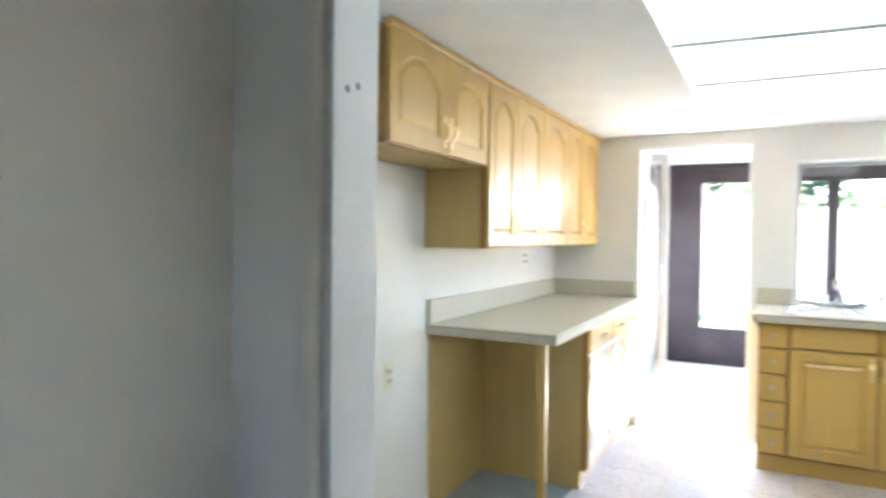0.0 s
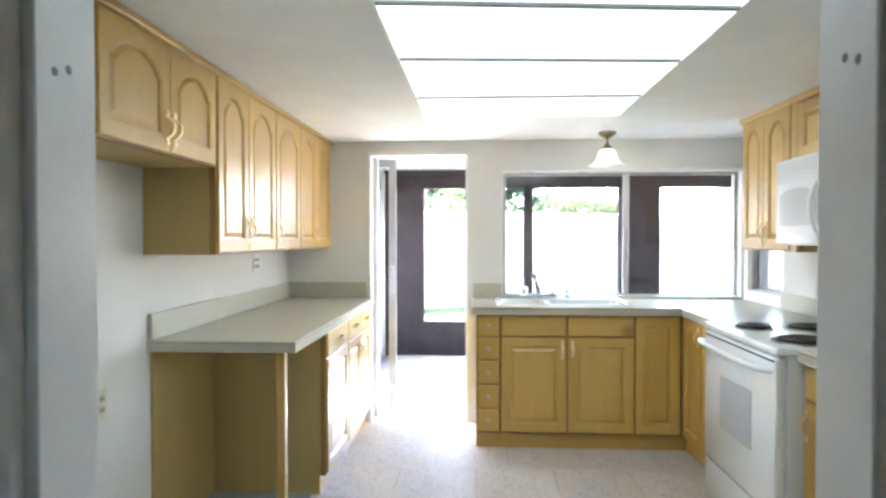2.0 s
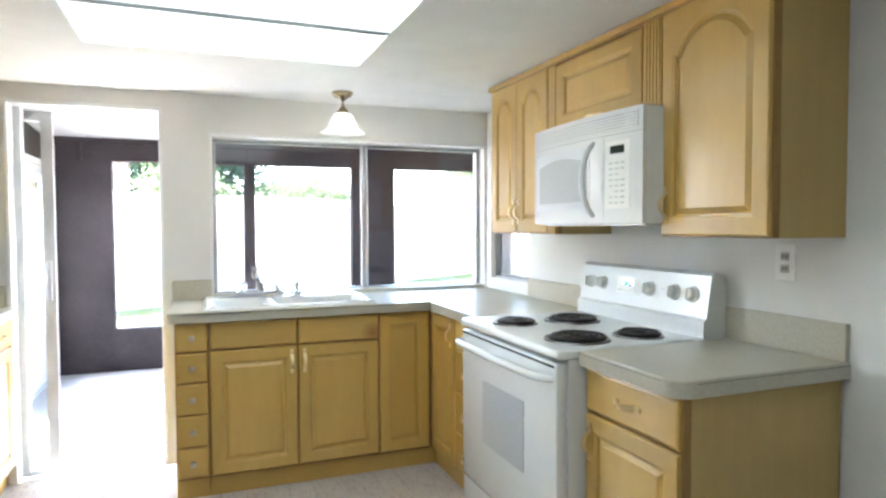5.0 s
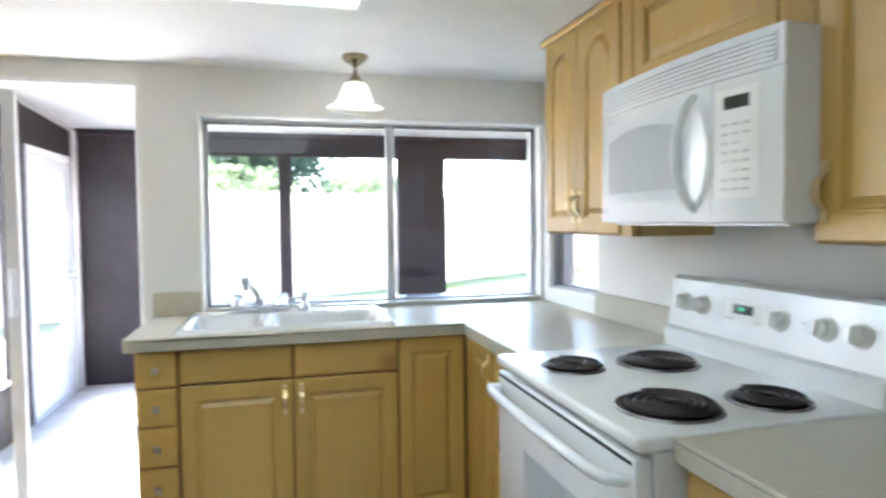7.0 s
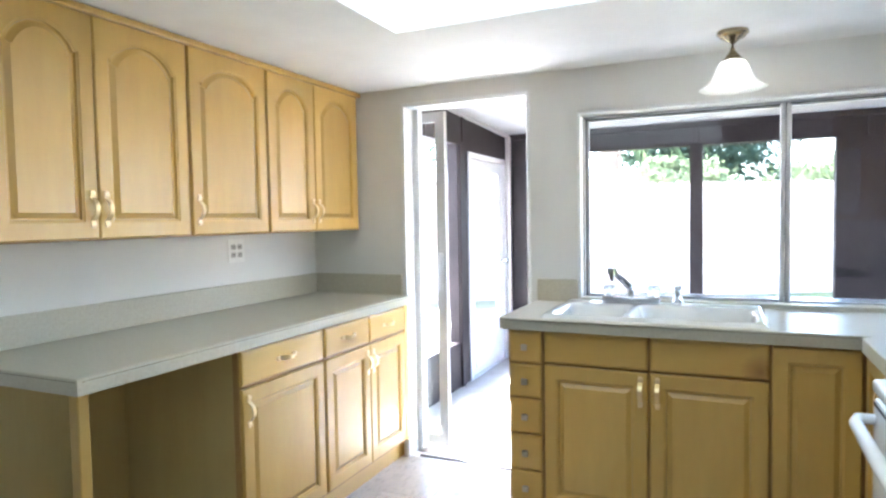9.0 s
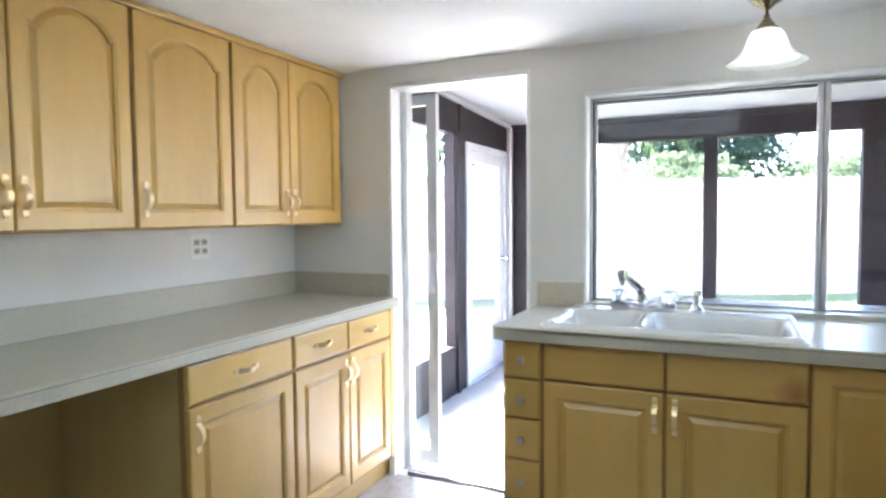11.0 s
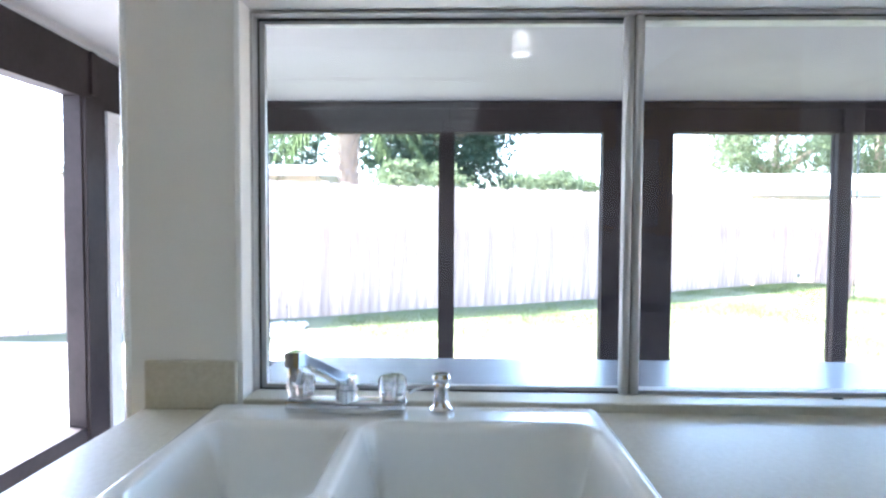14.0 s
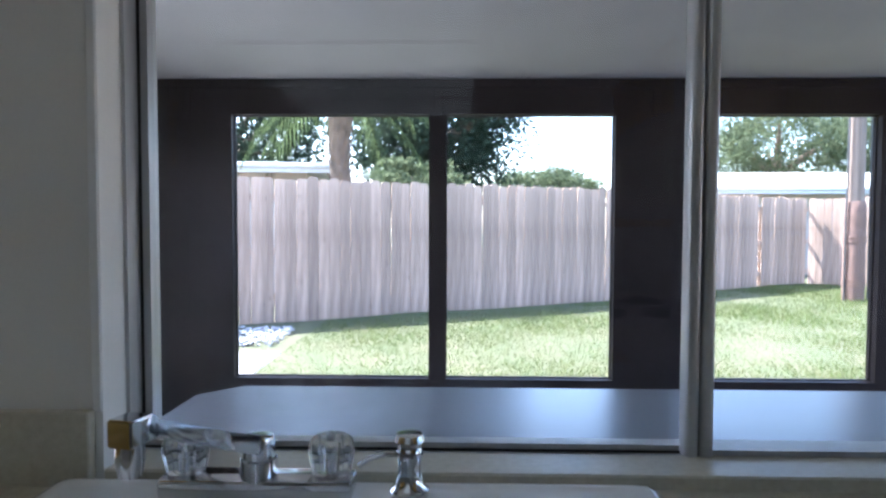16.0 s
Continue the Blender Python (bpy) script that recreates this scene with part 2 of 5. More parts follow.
LEAF_D = leafy("oak_leaf", (0.05, 0.072, 0.046), (0.018, 0.03, 0.02))
LEAF_L = leafy("light_leaf", (0.13, 0.155, 0.085), (0.072, 0.092, 0.052))
PALMLEAF = leafy("palm_leaf", (0.085, 0.115, 0.05), (0.05, 0.07, 0.03))
SLIDER = material("worn_white_aluminium", (0.46, 0.46, 0.45), 0.45, scale=9, vary=0.06)
BARK = material("bark", (0.20, 0.15, 0.11), 0.9, scale=6, fine=30, stretch=(2, 2, 1), vary=0.25, bump=0.6)
ROOFWHITE = material("white_roof", (0.68, 0.67, 0.64), 0.7, scale=2, vary=0.08, bump=0.1)
STUCCO = material("house_stucco", (0.45, 0.43, 0.40), 0.85, scale=4, vary=0.06, bump=0.3, fine=120)
GUTTER = material("white_gutter", (0.62, 0.66, 0.70), 0.4, scale=8, vary=0.04)
STONE = material("grey_rubble", (0.42, 0.42, 0.43), 0.85, scale=9, vary=0.2, bump=0.4)
CABLE = material("black_cable", (0.05, 0.05, 0.05), 0.6)

# ---- mesh helpers ----


def mesh_object(name, bm, mat, smooth=False):
    bmesh.ops.recalc_face_normals(bm, faces=bm.faces)
    me = bpy.data.meshes.new(name)
    bm.to_mesh(me)
    bm.free()
    if smooth:
        me.polygons.foreach_set("use_smooth", [True] * len(me.polygons))
        if smooth is not True:
            me.set_sharp_from_angle(angle=radians(smooth))
    me.materials.append(mat)
    return new(name, me)


def part(name, bm, mat, parent, label="", smooth=False, m=None):
    ob = mesh_object(name, bm, mat, smooth)
    ob.parent = parent
    if m is not None:
        ob.matrix_basis = m
    return tagged(ob, label)


def share(name, ob, parent, m):
    o = new(name, ob.data)
    o.parent, o.matrix_basis = parent, m
    return o


def thing(name, m, label, category, group="", kind=""):
    e = new(name)
    e.empty_display_size = 0.05
    e.matrix_basis = m
    return tagged(e, label, category, group, kind)


def box(bm, x0, y0, z0, x1, y1, z1, bevel=0.0, seg=1):
    g = bmesh.ops.create_cube(bm, size=1.0, matrix=Matrix.Translation(((x0 + x1) / 2, (y0 + y1) / 2, (z0 + z1) / 2)) @ Matrix.Diagonal((abs(x1 - x0), abs(y1 - y0), abs(z1 - z0), 1)))
    if bevel:
        bmesh.ops.bevel(bm, geom=list({e for v in g["verts"] for e in v.link_edges}), offset=bevel, segments=seg, affect="EDGES", profile=0.5)
    return bm


def boxed(x0, y0, z0, x1, y1, z1, bevel=0.0, seg=1):
    return box(bmesh.new(), x0, y0, z0, x1, y1, z1, bevel, seg)


def plate(us, vs, holes, w0, w1, axis):
    """A slab across us x vs with rectangular holes, between w0 and w1 along the axis."""
    bm, made, count, quads = bmesh.new(), {}, {}, []
    us = sorted(set(us) | {h[0] for h in holes} | {h[1] for h in holes})
    vs = sorted(set(vs) | {h[2] for h in holes} | {h[3] for h in holes})

    def vert(u, v, w):
        key = (round(u, 5), round(v, 5), round(w, 5))
        if key not in made:
            made[key] = bm.verts.new({"x": (w, u, v), "y": (u, w, v), "z": (u, v, w)}[axis])
        return made[key]

    for u0, u1 in zip(us, us[1:]):
        for v0, v1 in zip(vs, vs[1:]):
            uc, vc = (u0 + u1) / 2, (v0 + v1) / 2
            if any(h[0] < uc < h[1] and h[2] < vc < h[3] for h in holes):
                continue
            ring = [(u0, v0), (u1, v0), (u1, v1), (u0, v1)]
            quads.append(ring)
            for a, b in zip(ring, ring[1:] + ring[:1]):
                k = tuple(sorted((a, b)))
                count[k] = count.get(k, 0) + 1
    for ring in quads:
        bm.faces.new([vert(*p, w0) for p in ring])
        bm.faces.new([vert(*p, w1) for p in reversed(ring)])
    for (a, b), c in count.items():
        if c == 1:
            bm.faces.new([vert(*a, w0), vert(*b, w0), vert(*b, w1), vert(*a, w1)])
    return bm


def prism(bm, pts, z0, z1):
    lo, hi = [bm.verts.new((x, y, z0)) for x, y in pts], [bm.verts.new((x, y, z1)) for x, y in pts]
    bm.faces.new(lo[::-1])
    bm.faces.new(hi)
    for i in range(len(pts)):
        j = (i + 1) % len(pts)
        bm.faces.new([lo[i], lo[j], hi[j], hi[i]])
    return bm


def tube(bm, pts, r, n=8, close=True):
    """A round bar along pts; r a number or one per point."""
    pts = [Vector(p) for p in pts]
    rs = r if isinstance(r, (list, tuple)) else [r] * len(pts)
    rings, up = [], Vector((0.13, 0.21, 0.97))
    for i, p in enumerate(pts):
        d = (pts[min(i + 1, len(pts) - 1)] - pts[max(i - 1, 0)]).normalized()
        a = d.cross(up)
        a = a.normalized() if a.length > 0.05 else d.cross(Vector((1, 0, 0))).normalized()
        b = d.cross(a)
        rings.append([bm.verts.new(p + (a * math.cos(2 * math.pi * k / n) + b * math.sin(2 * math.pi * k / n)) * rs[i]) for k in range(n)])
    for s, t in zip(rings, rings[1:]):
        for k in range(n):
            bm.faces.new([s[k], s[(k + 1) % n], t[(k + 1) % n], t[k]])
    if close:
        bm.faces.new(rings[0][::-1])
        bm.faces.new(rings[-1])
    return bm


def lathe(bm, profile, n=24, at=(0, 0, 0)):
    rings = []
    for r, z in profile:
        rings.append([bm.verts.new((at[0] + r * math.cos(2 * math.pi * k / n), at[1] + r * math.sin(2 * math.pi * k / n), at[2] + z)) for k in range(n)])
    for s, t in zip(rings, rings[1:]):
        for k in range(n):
            bm.faces.new([s[k], s[(k + 1) % n], t[(k + 1) % n], t[k]])
    for ring in (rings[0], rings[-1]):
        if (ring[0].co - ring[len(ring) // 2].co).length > 1e-4:
            bm.faces.new(ring)
    bmesh.ops.remove_doubles(bm, verts=bm.verts, dist=1e-6)
    return bm


# ---- the kitchen's shell ----
XL, XR, YB, YN, ZC = -1.24, 2.06, 4.89, 1.12, 2.06


def structure(name, bm, mat, label, category, smooth=False):
    return tagged(mesh_object(name, bm, mat, smooth), label, category, kind="structure")


DOOR = (-0.638, 0.093, 0.0, 1.976)
WIN = (0.352, 2.04, 0.913, 1.832)
wall_back = structure("wall_back", plate((-3.2, XR + 0.15), (-0.1, 2.6), [(DOOR[0], DOOR[1], -0.1, DOOR[3]), WIN], YB, YB + 0.15, "y"), WALL, "off-white painted wall with a doorway and window", "wall")
structure("wall_left", boxed(XL - 0.12, YN, -0.1, XL, YB, 2.2), WALL, "off-white painted kitchen side wall", "wall")
SIDEWIN = (4.31, 4.83, 0.985, 1.80)
structure("wall_right", plate((YN - 0.11, YB), (-0.1, 2.2), [SIDEWIN], XR, XR + 0.15, "x"), WALL, "off-white painted wall behind the range", "wall")
OPEN = (-0.341, 0.607, 0.0, 2.0)
structure("wall_near", plate((XL - 0.12, XR), (-0.1, 2.2), [(OPEN[0], OPEN[1], -0.1, OPEN[3])], YN - 0.105, YN, "y"), WALL, "painted wall with a cased opening to the hall", "wall")
LAMP = (-0.142, 0.97, 1.6, 3.919)
structure("ceiling", plate((XL - 0.12, XR + 0.15), (YN - 0.11, YB), [LAMP], ZC, ZC + 0.1, "z"), CEIL, "white textured kitchen ceiling", "ceiling")
floor = structure("floor", boxed(XL, YN - 0.105, -0.1, XR, YB, -0.004), GROUT, "pale streaked vinyl tile floor", "floor")

# the hall behind
structure("hall_wall_left", boxed(-0.66, -3.0, -0.1, -0.54, YN - 0.105, 2.2), HALLWALL, "grey shaded hall side wall", "wall")
# the small opening is unseen, added to let sky light brighten the hall
structure("hall_wall_right", plate((-3.0, YN - 0.105), (-0.1, 2.2), [(-1.35, -0.97, 1.3, 1.66)], 0.86, 0.98, "x"), HALLWALL, "grey shaded hall side wall", "wall")
structure("hall_wall_end", boxed(-0.66, -3.12, -0.1, 0.98, -3.0, 2.2), HALLWALL, "plain wall closing the hall", "wall")
structure("hall_ceiling", boxed(-0.66, -3.1, ZC, 0.98, YN - 0.11, ZC + 0.1), CEIL, "white hall ceiling", "ceiling")
structure("hall_floor", boxed(-0.54, -3.0, -0.1, 0.86, YN - 0.105, -0.001), VINYL, "pale hall floor", "floor")


def casing(name, x0, x1, z1):
    bm = boxed(min(x0, x1), YN - 0.125, 0, max(x0, x1), YN - 0.1045, z1, 0.009, 3)
    return structure(name, bm, HALLWALL, "narrow painted casing bead beside the opening", "trim", 40)


casing("casing_left", OPEN[0] - 0.014, OPEN[0] - 0.045, OPEN[3] + 0.04)
casing("casing_right", OPEN[1] + 0.014, OPEN[1] + 0.045, OPEN[3] + 0.04)
for side, x in (("left", OPEN[0]), ("right", OPEN[1])):
    s = 1 if side == "left" else -1
    structure("jamb_" + side, boxed(x - 0.001 * s, YN - 0.112, 0, x + 0.004 * s, YN + 0.003, OPEN[3], 0.0015), TRIM, "white painted jamb lining of the opening", "trim")
    plug = thing("screw_plug", pose(x + 0.004 * s, YN - 0.066, 1.558), "old filled screw holes in the painted jamb", "screw hole")
    for k in (-0.012, 0.014):
        bm = lathe(bmesh.new(), [(0.0, 0.0015), (0.004, 0.0012), (0.006, 0.0)], 10)
        part("plug", bm, GREYFLOOR, plug, m=pose(0, k, 0.004 * k / 0.012, 0, 90 * s, 0))

# ceiling light: a recessed box with four lit diffusers
light = thing("ceiling_light", pose(0, 0, ZC), "large recessed fluorescent ceiling light, lit", "ceiling light")
x0, x1, y0, y1 = LAMP
bm = plate((x0, x1), (y0, y1), [(x0 + 0.012, x1 - 0.012, y0 + 0.012, y1 - 0.012)], -0.02, 0.03, "z")
part("frame", bm, TRIM, light)
part("housing", boxed(x0, y0, 0.05, x1, y1, 0.16), TRIM, light)
# the loose diffusers lie a little askew, so each joint has its own two ends
rows = [(y0 + 0.012, y0 + 0.012), (2.142, 2.253), (2.728, 2.812), (3.402, 3.408), (y1 - 0.012, y1 - 0.012)]
xa, xb = x0 + 0.013, x1 - 0.013
for (a, b), (c, d) in zip(rows, rows[1:]):
    part("diffuser", prism(bmesh.new(), [(xa, a + 0.007), (xb, b + 0.007), (xb, d - 0.007), (xa, c - 0.007)], -0.014, -0.008), DIFFUSER, light, "lit white acrylic diffuser")
for a, b in rows[1:-1]:
    part("crossbar", prism(bmesh.new(), [(xa, a - 0.012), (xb, b - 0.012), (xb, b + 0.012), (xa, a + 0.012)], -0.023, -0.008), GREYBAR, light, "thin grey metal bar")

# ---- windows and the sliding door ----


def window_unit(name, m, w, h, mullions, label, latch=None):
    e = thing(name, m, label, "window", kind="structure")
    f, fb = 0.006, 0.012
    part("window_frame", plate((0, w), (0, h), [(f, w - f, fb, h - f)], 0.0, 0.105, "y"), ALU_DULL, e)
    edges = [f] + list(mullions) + [w - f]
    for k, (a, b) in enumerate(zip(edges, edges[1:])):
        y = 0.040 if k % 2 == 0 else 0.018
        part("gasket", plate((a, b), (fb, h - f), [(a + 0.004, b - 0.004, fb + 0.004, h - f - 0.004)], y - 0.002, y + 0.02, "y"), RUBBER, e)
        stile = 0.016 if k == 0 else 0.014
        pa = part("sash", plate((a + 0.004, b - 0.004), (fb + 0.004, h - f - 0.004), [(a + stile, b - 0.014, fb + 0.013, h - f - 0.012)], y, y + 0.018, "y"), ALU_DULL, e, "aluminium sash")
        part("pane", boxed(a + stile - 0.001, y + 0.007, fb + 0.012, b - 0.013, y + 0.011, h - f - 0.011), PANE, pa, "clear dusty glass")
    for mx in mullions:
        for dx in (-0.0115, 0.0115):
            part("mullion", boxed(mx + dx - 0.0105, 0.006, fb, mx + dx + 0.0105, 0.039, h - f, 0.007, 3), ALU_DULL, e, smooth=40)
    return e


win = window_unit("window_1", pose(WIN[0], 4.955, 0.917), WIN[1] - WIN[0], WIN[3] - 0.921, [0.896], "wide aluminium sliding window above the sink")
part("sash_pull", boxed(1.36, -0.014, 0.006, 1.385, 0.0, 0.02, 0.003), RUBBER, win, "small dark sash pull")
part("latch", boxed(1.645, -0.012, 0.26, 1.662, 0.002, 0.35, 0.003), PLASTIC_W, win, "small white window latch")
window_unit("window_2", pose(XR + 0.03, SIDEWIN[1] - 0.002, SIDEWIN[2], 0, 0, -90), SIDEWIN[1] - SIDEWIN[0] - 0.004, SIDEWIN[3] - SIDEWIN[2], [], "small aluminium side window at the counter corner")
structure("window_trim_top", boxed(WIN[0] - 0.014, YB - 0.012, WIN[3], WIN[1] + 0.02, YB, WIN[3] + 0.016, 0.003), TRIM, "thin white trim over the window", "trim")
structure("window_trim_side", boxed(WIN[0] - 0.014, YB - 0.004, 1.02, WIN[0], YB, WIN[3], 0.0015), TRIM, "thin white trim beside the window", "trim")

dl = thing("door_1", pose(0, 0, 0), "white sliding glass door standing open", "sliding door", kind="structure")
part("jamb", boxed(DOOR[0] - 0.001, YB - 0.012, 0, DOOR[0] + 0.02, YB + 0.155, DOOR[3] - 0.02, 0.003), TRIM, dl)
part("jamb", boxed(DOOR[1] - 0.014, YB - 0.004, 0, DOOR[1] + 0.001, YB + 0.155, DOOR[3] - 0.02, 0.003), TRIM, dl)
part("head", boxed(DOOR[0], YB - 0.006, DOOR[3] - 0.022, DOOR[1], YB + 0.155, DOOR[3] + 0.001, 0.003), TRIM, dl)
part("track", boxed(DOOR[0] + 0.02, YB + 0.06, 0, DOOR[1] - 0.014, YB + 0.16, 0.007, 0.003), ALU, dl, "worn aluminium floor track")
part("door_channel", boxed(DOOR[0] + 0.02, YB + 0.09, 0.007, DOOR[0] + 0.055, YB + 0.15, DOOR[3] - 0.022, 0.003), ALU_W, dl)
px0, px1 = -1.28, -0.455
py = YB + 0.165
pan = part("sliding_panel", plate((px0, px1), (0.012, DOOR[3] - 0.03), [(px0 + 0.055, px1 - 0.055, 0.085, DOOR[3] - 0.085)], py, py + 0.035, "y"), SLIDER, dl, "white framed glass panel slid open")
part("pane", boxed(px0 + 0.053, py + 0.014, 0.083, px1 - 0.053, py + 0.02, DOOR[3] - 0.083), PANE, pan)
part("pull", boxed(px1 - 0.042, py - 0.014, 0.92, px1 - 0.014, py + 0.002, 1.14, 0.005), ALU, pan, "grey recessed pull")

# ---- cabinets ----


def arch_rings(w, h, rail, stile, arch, n=28):
    """The outer ring of a door and the ring of its opening, point by point."""
    x0, x1, z0 = stile, w - stile, rail
    zs, zt = (h - rail - arch, h - rail) if arch else (h - rail, h - rail)
    outer, inner = [(0, 0), (w, 0)], [(x0, z0), (x1, z0)]
    for k in range(n + 1):
        u = 1 - k / n
        bow = max(0.0, 1 - ((2 * u - 1) / 0.92) ** 2) ** 0.75 if arch else 0
        inner.append((x0 + (x1 - x0) * u, zs + (zt - zs) * bow))
        outer.append((w * u, h))
    return outer, inner


def ring_mesh(rings, cap):
    bm = bmesh.new()
    made = [[bm.verts.new(p) for p in r] for r in rings]
    for s, t in zip(made, made[1:]):
        for k in range(len(s)):
            j = (k + 1) % len(s)
            bm.faces.new([s[k], s[j], t[j], t[k]])
    if cap:
        bm.faces.new(made[-1])
    return bm


def inset(ring, d):
    xs, zs = [p[0] for p in ring], [p[1] for p in ring]
    cx, cz, hx, hz = (min(xs) + max(xs)) / 2, (min(zs) + max(zs)) / 2, (max(xs) - min(xs)) / 2, (max(zs) - min(zs)) / 2
    return [(cx + (x - cx) * (hx - d) / hx, cz + (z - cz) * (hz - d) / hz) for x, z in ring]


def cabinet_door(parent, x, z, w, h, arch=0.0, handle=None, rail=0.055, stile=0.05):
    """A raised-panel door whose front is at y = 0 and whose back is at 0.02."""
    outer, inner = arch_rings(w, h, rail, stile, arch)
    lev = lambda ring, y: [(a, y, c) for a, c in ring]
    rings = [lev(outer, 0.02), lev(outer, 0.004), lev(inset(outer, 0.004), 0.0), lev(inner, 0.0), lev(inset(inner, 0.003), 0.003), lev(inset(inner, 0.008), 0.004), lev(inset(inner, 0.011), 0.0128)]
    d = part("door", ring_mesh(rings, False), MAPLE_V, parent, smooth=18, m=pose(x, 0, z))
    rings = [lev(inset(inner, 0.010), 0.013), lev(inset(inner, 0.0155), 0.013), lev(inset(inner, 0.030), 0.0045), lev(inset(inner, 0.032), 0.003)]
    part("panel", ring_mesh(rings, True), MAPLE_V, d, "raised centre panel", smooth=18)
    if handle:
        hx, hz, upright = handle
        add_pull(d, hx, hz, upright)
    return d


def strap_pull():
    """A broad bowed brass strap with a scrolled foot at each end."""
    bm = bmesh.new()
    n = 16
    rows = []
    for k in range(n + 1):
        u = -1 + 2 * k / n
        bowed = 0.026 * max(0.0, 1 - (abs(u) / 0.62) ** 2.4) if abs(u) < 0.62 else 0.0
        foot = 0.006 * math.exp(-((abs(u) - 0.82) / 0.08) ** 2)
        y = -0.0035 - bowed - foot
        half = 0.0085 if abs(u) < 0.6 else (0.0095 if abs(u) < 0.95 else 0.006)
        z = 0.062 * u
        rows.append([bm.verts.new(p) for p in ((-half, y, z), (half, y, z), (half, y + 0.0035, z), (-half, y + 0.0035, z))])
    for a, b in zip(rows, rows[1:]):
        for k in range(4):
            bm.faces.new([a[k], a[(k + 1) % 4], b[(k + 1) % 4], b[k]])
    bm.faces.new(rows[0][::-1])
    bm.faces.new(rows[-1])
    return bm


PULL = mesh_object("handle", strap_pull(), BRASS, 50)
knob_bm = boxed(-0.013, -0.022, -0.013, 0.013, -0.010, 0.013, 0.0035, 2)
tube(knob_bm, [(0, 0, 0), (0, -0.004, 0), (0, -0.012, 0)], [0.009, 0.006, 0.006], 12)
KNOB = mesh_object("knob", knob_bm, PEWTER, 40)
first_use = {"pull": True, "knob": True}


def add_pull(parent, x, z, upright=True, kind="pull"):
    src = PULL if kind == "pull" else KNOB
    m = pose(x, 0, z) @ (Matrix() if upright else pose(0, 0, 0, 0, 90, 0))
    if first_use[kind]:
        first_use[kind] = False
        src.parent, src.matrix_basis = parent, m
        ob = src
    else:
        ob = share(src.name.split(".")[0], src, parent, m)
    return tagged(ob, "polished brass bow handle" if kind == "pull" else "small square dull brass knob")


def drawer_front(parent, x, z, w, h, kind="pull", mat=None):
    outer = [(0, 0), (w, 0), (w, h), (0, h)]
    lev = lambda ring, y: [(a, y, c) for a, c in ring]
    d = part("drawer_front", ring_mesh([lev(outer, 0.02), lev(outer, 0.006), lev(inset(outer, 0.003), 0.002), lev(inset(outer, 0.010), 0.0)], True), mat or MAPLE_H, parent, m=pose(x, 0, z))
    if kind:
        add_pull(d, w / 2, h / 2, kind == "knob", kind)
    return d


def carcass(parent, w, d, z0, z1, toe=0.0):
    """The box behind the doors: a face frame and a body, with a toe recess."""
    part("face_frame", boxed(0.001, 0.0145, z0 + toe, w - 0.001, 0.04, z1), MAPLE_GAP_SHADE, parent, "maple face frame with gap shade in its colour")
    bm = boxed(0.0, 0.04, z0 + toe, w, d, z1)
    part("body", bm, VENEER, parent, "tan veneered side panels")
    if toe:
        part("end_panel", boxed(0.0, 0.06, z0, 0.016, d, z0 + toe), VENEER, parent)
        part("end_panel", boxed(w - 0.016, 0.06, z0, w, d, z0 + toe), VENEER, parent)
        part("toe_kick", boxed(0.0, 0.045, z0, w, 0.06, z0 + toe), MAPLE_H, parent)


G_UP, G_BASE = "kitchen wall cabinets", "kitchen base cabinets"
GAP = 0.005


def pair_doors(e, x, z, widths, h, arch, handle_z):
    """Doors side by side whose pulls meet in the middle of each pair."""
    for k, w in enumerate(widths):
        hx = w - 0.026 if k % 2 == 0 else 0.026
        cabinet_door(e, x + GAP / 2, z, w - GAP, h, arch, (hx - GAP / 2, handle_z, True))
        x += w


def left_unit(name, y0, w, z0, label, group, front=-0.90):
    return thing(name, pose(front, y0, z0, 0, 0, 90), label, "cabinet", group)


# wall cabinets along the left wall
DU, FL = 0.326, -0.913
e = left_unit("wall_cabinet", 2.046, 0.832, 1.647, "short maple wall cabinet with two arched doors", G_UP, FL)
carcass(e, 0.831, DU, 0, 0.396)
pair_doors(e, 0.008, 0.006, [0.421, 0.390], 0.379, 0.075, 0.085)
e = left_unit("wall_cabinet", 2.878, 0.759, 1.282, "tall maple wall cabinet with two arched doors", G_UP, FL)
carcass(e, 0.758, DU, 0, 0.761)
pair_doors(e, 0.006, 0.006, [0.350, 0.396], 0.744, 0.075, 0.1)
e = left_unit("wall_cabinet", 3.637, 0.46, 1.282, "tall maple wall cabinet with one arched door", G_UP, FL)
carcass(e, 0.459, DU, 0, 0.761)
cabinet_door(e, 0.006, 0.006, 0.447, 0.744, 0.075, (0.03, 0.1, True))
e = left_unit("wall_cabinet", 4.097, 0.79, 1.282, "tall maple wall cabinet with two arched doors in the corner", G_UP, FL)
carcass(e, 0.789, DU, 0, 0.761)
pair_doors(e, 0.006, 0.006, [0.357, 0.405], 0.744, 0.075, 0.1)
structure("crown_strip_left", boxed(-0.928, 2.04, 2.032, -0.896, YB - 0.001, ZC - 0.003, 0.004), MAPLE_H, "thin maple strip between wall cabinets and ceiling", "trim")

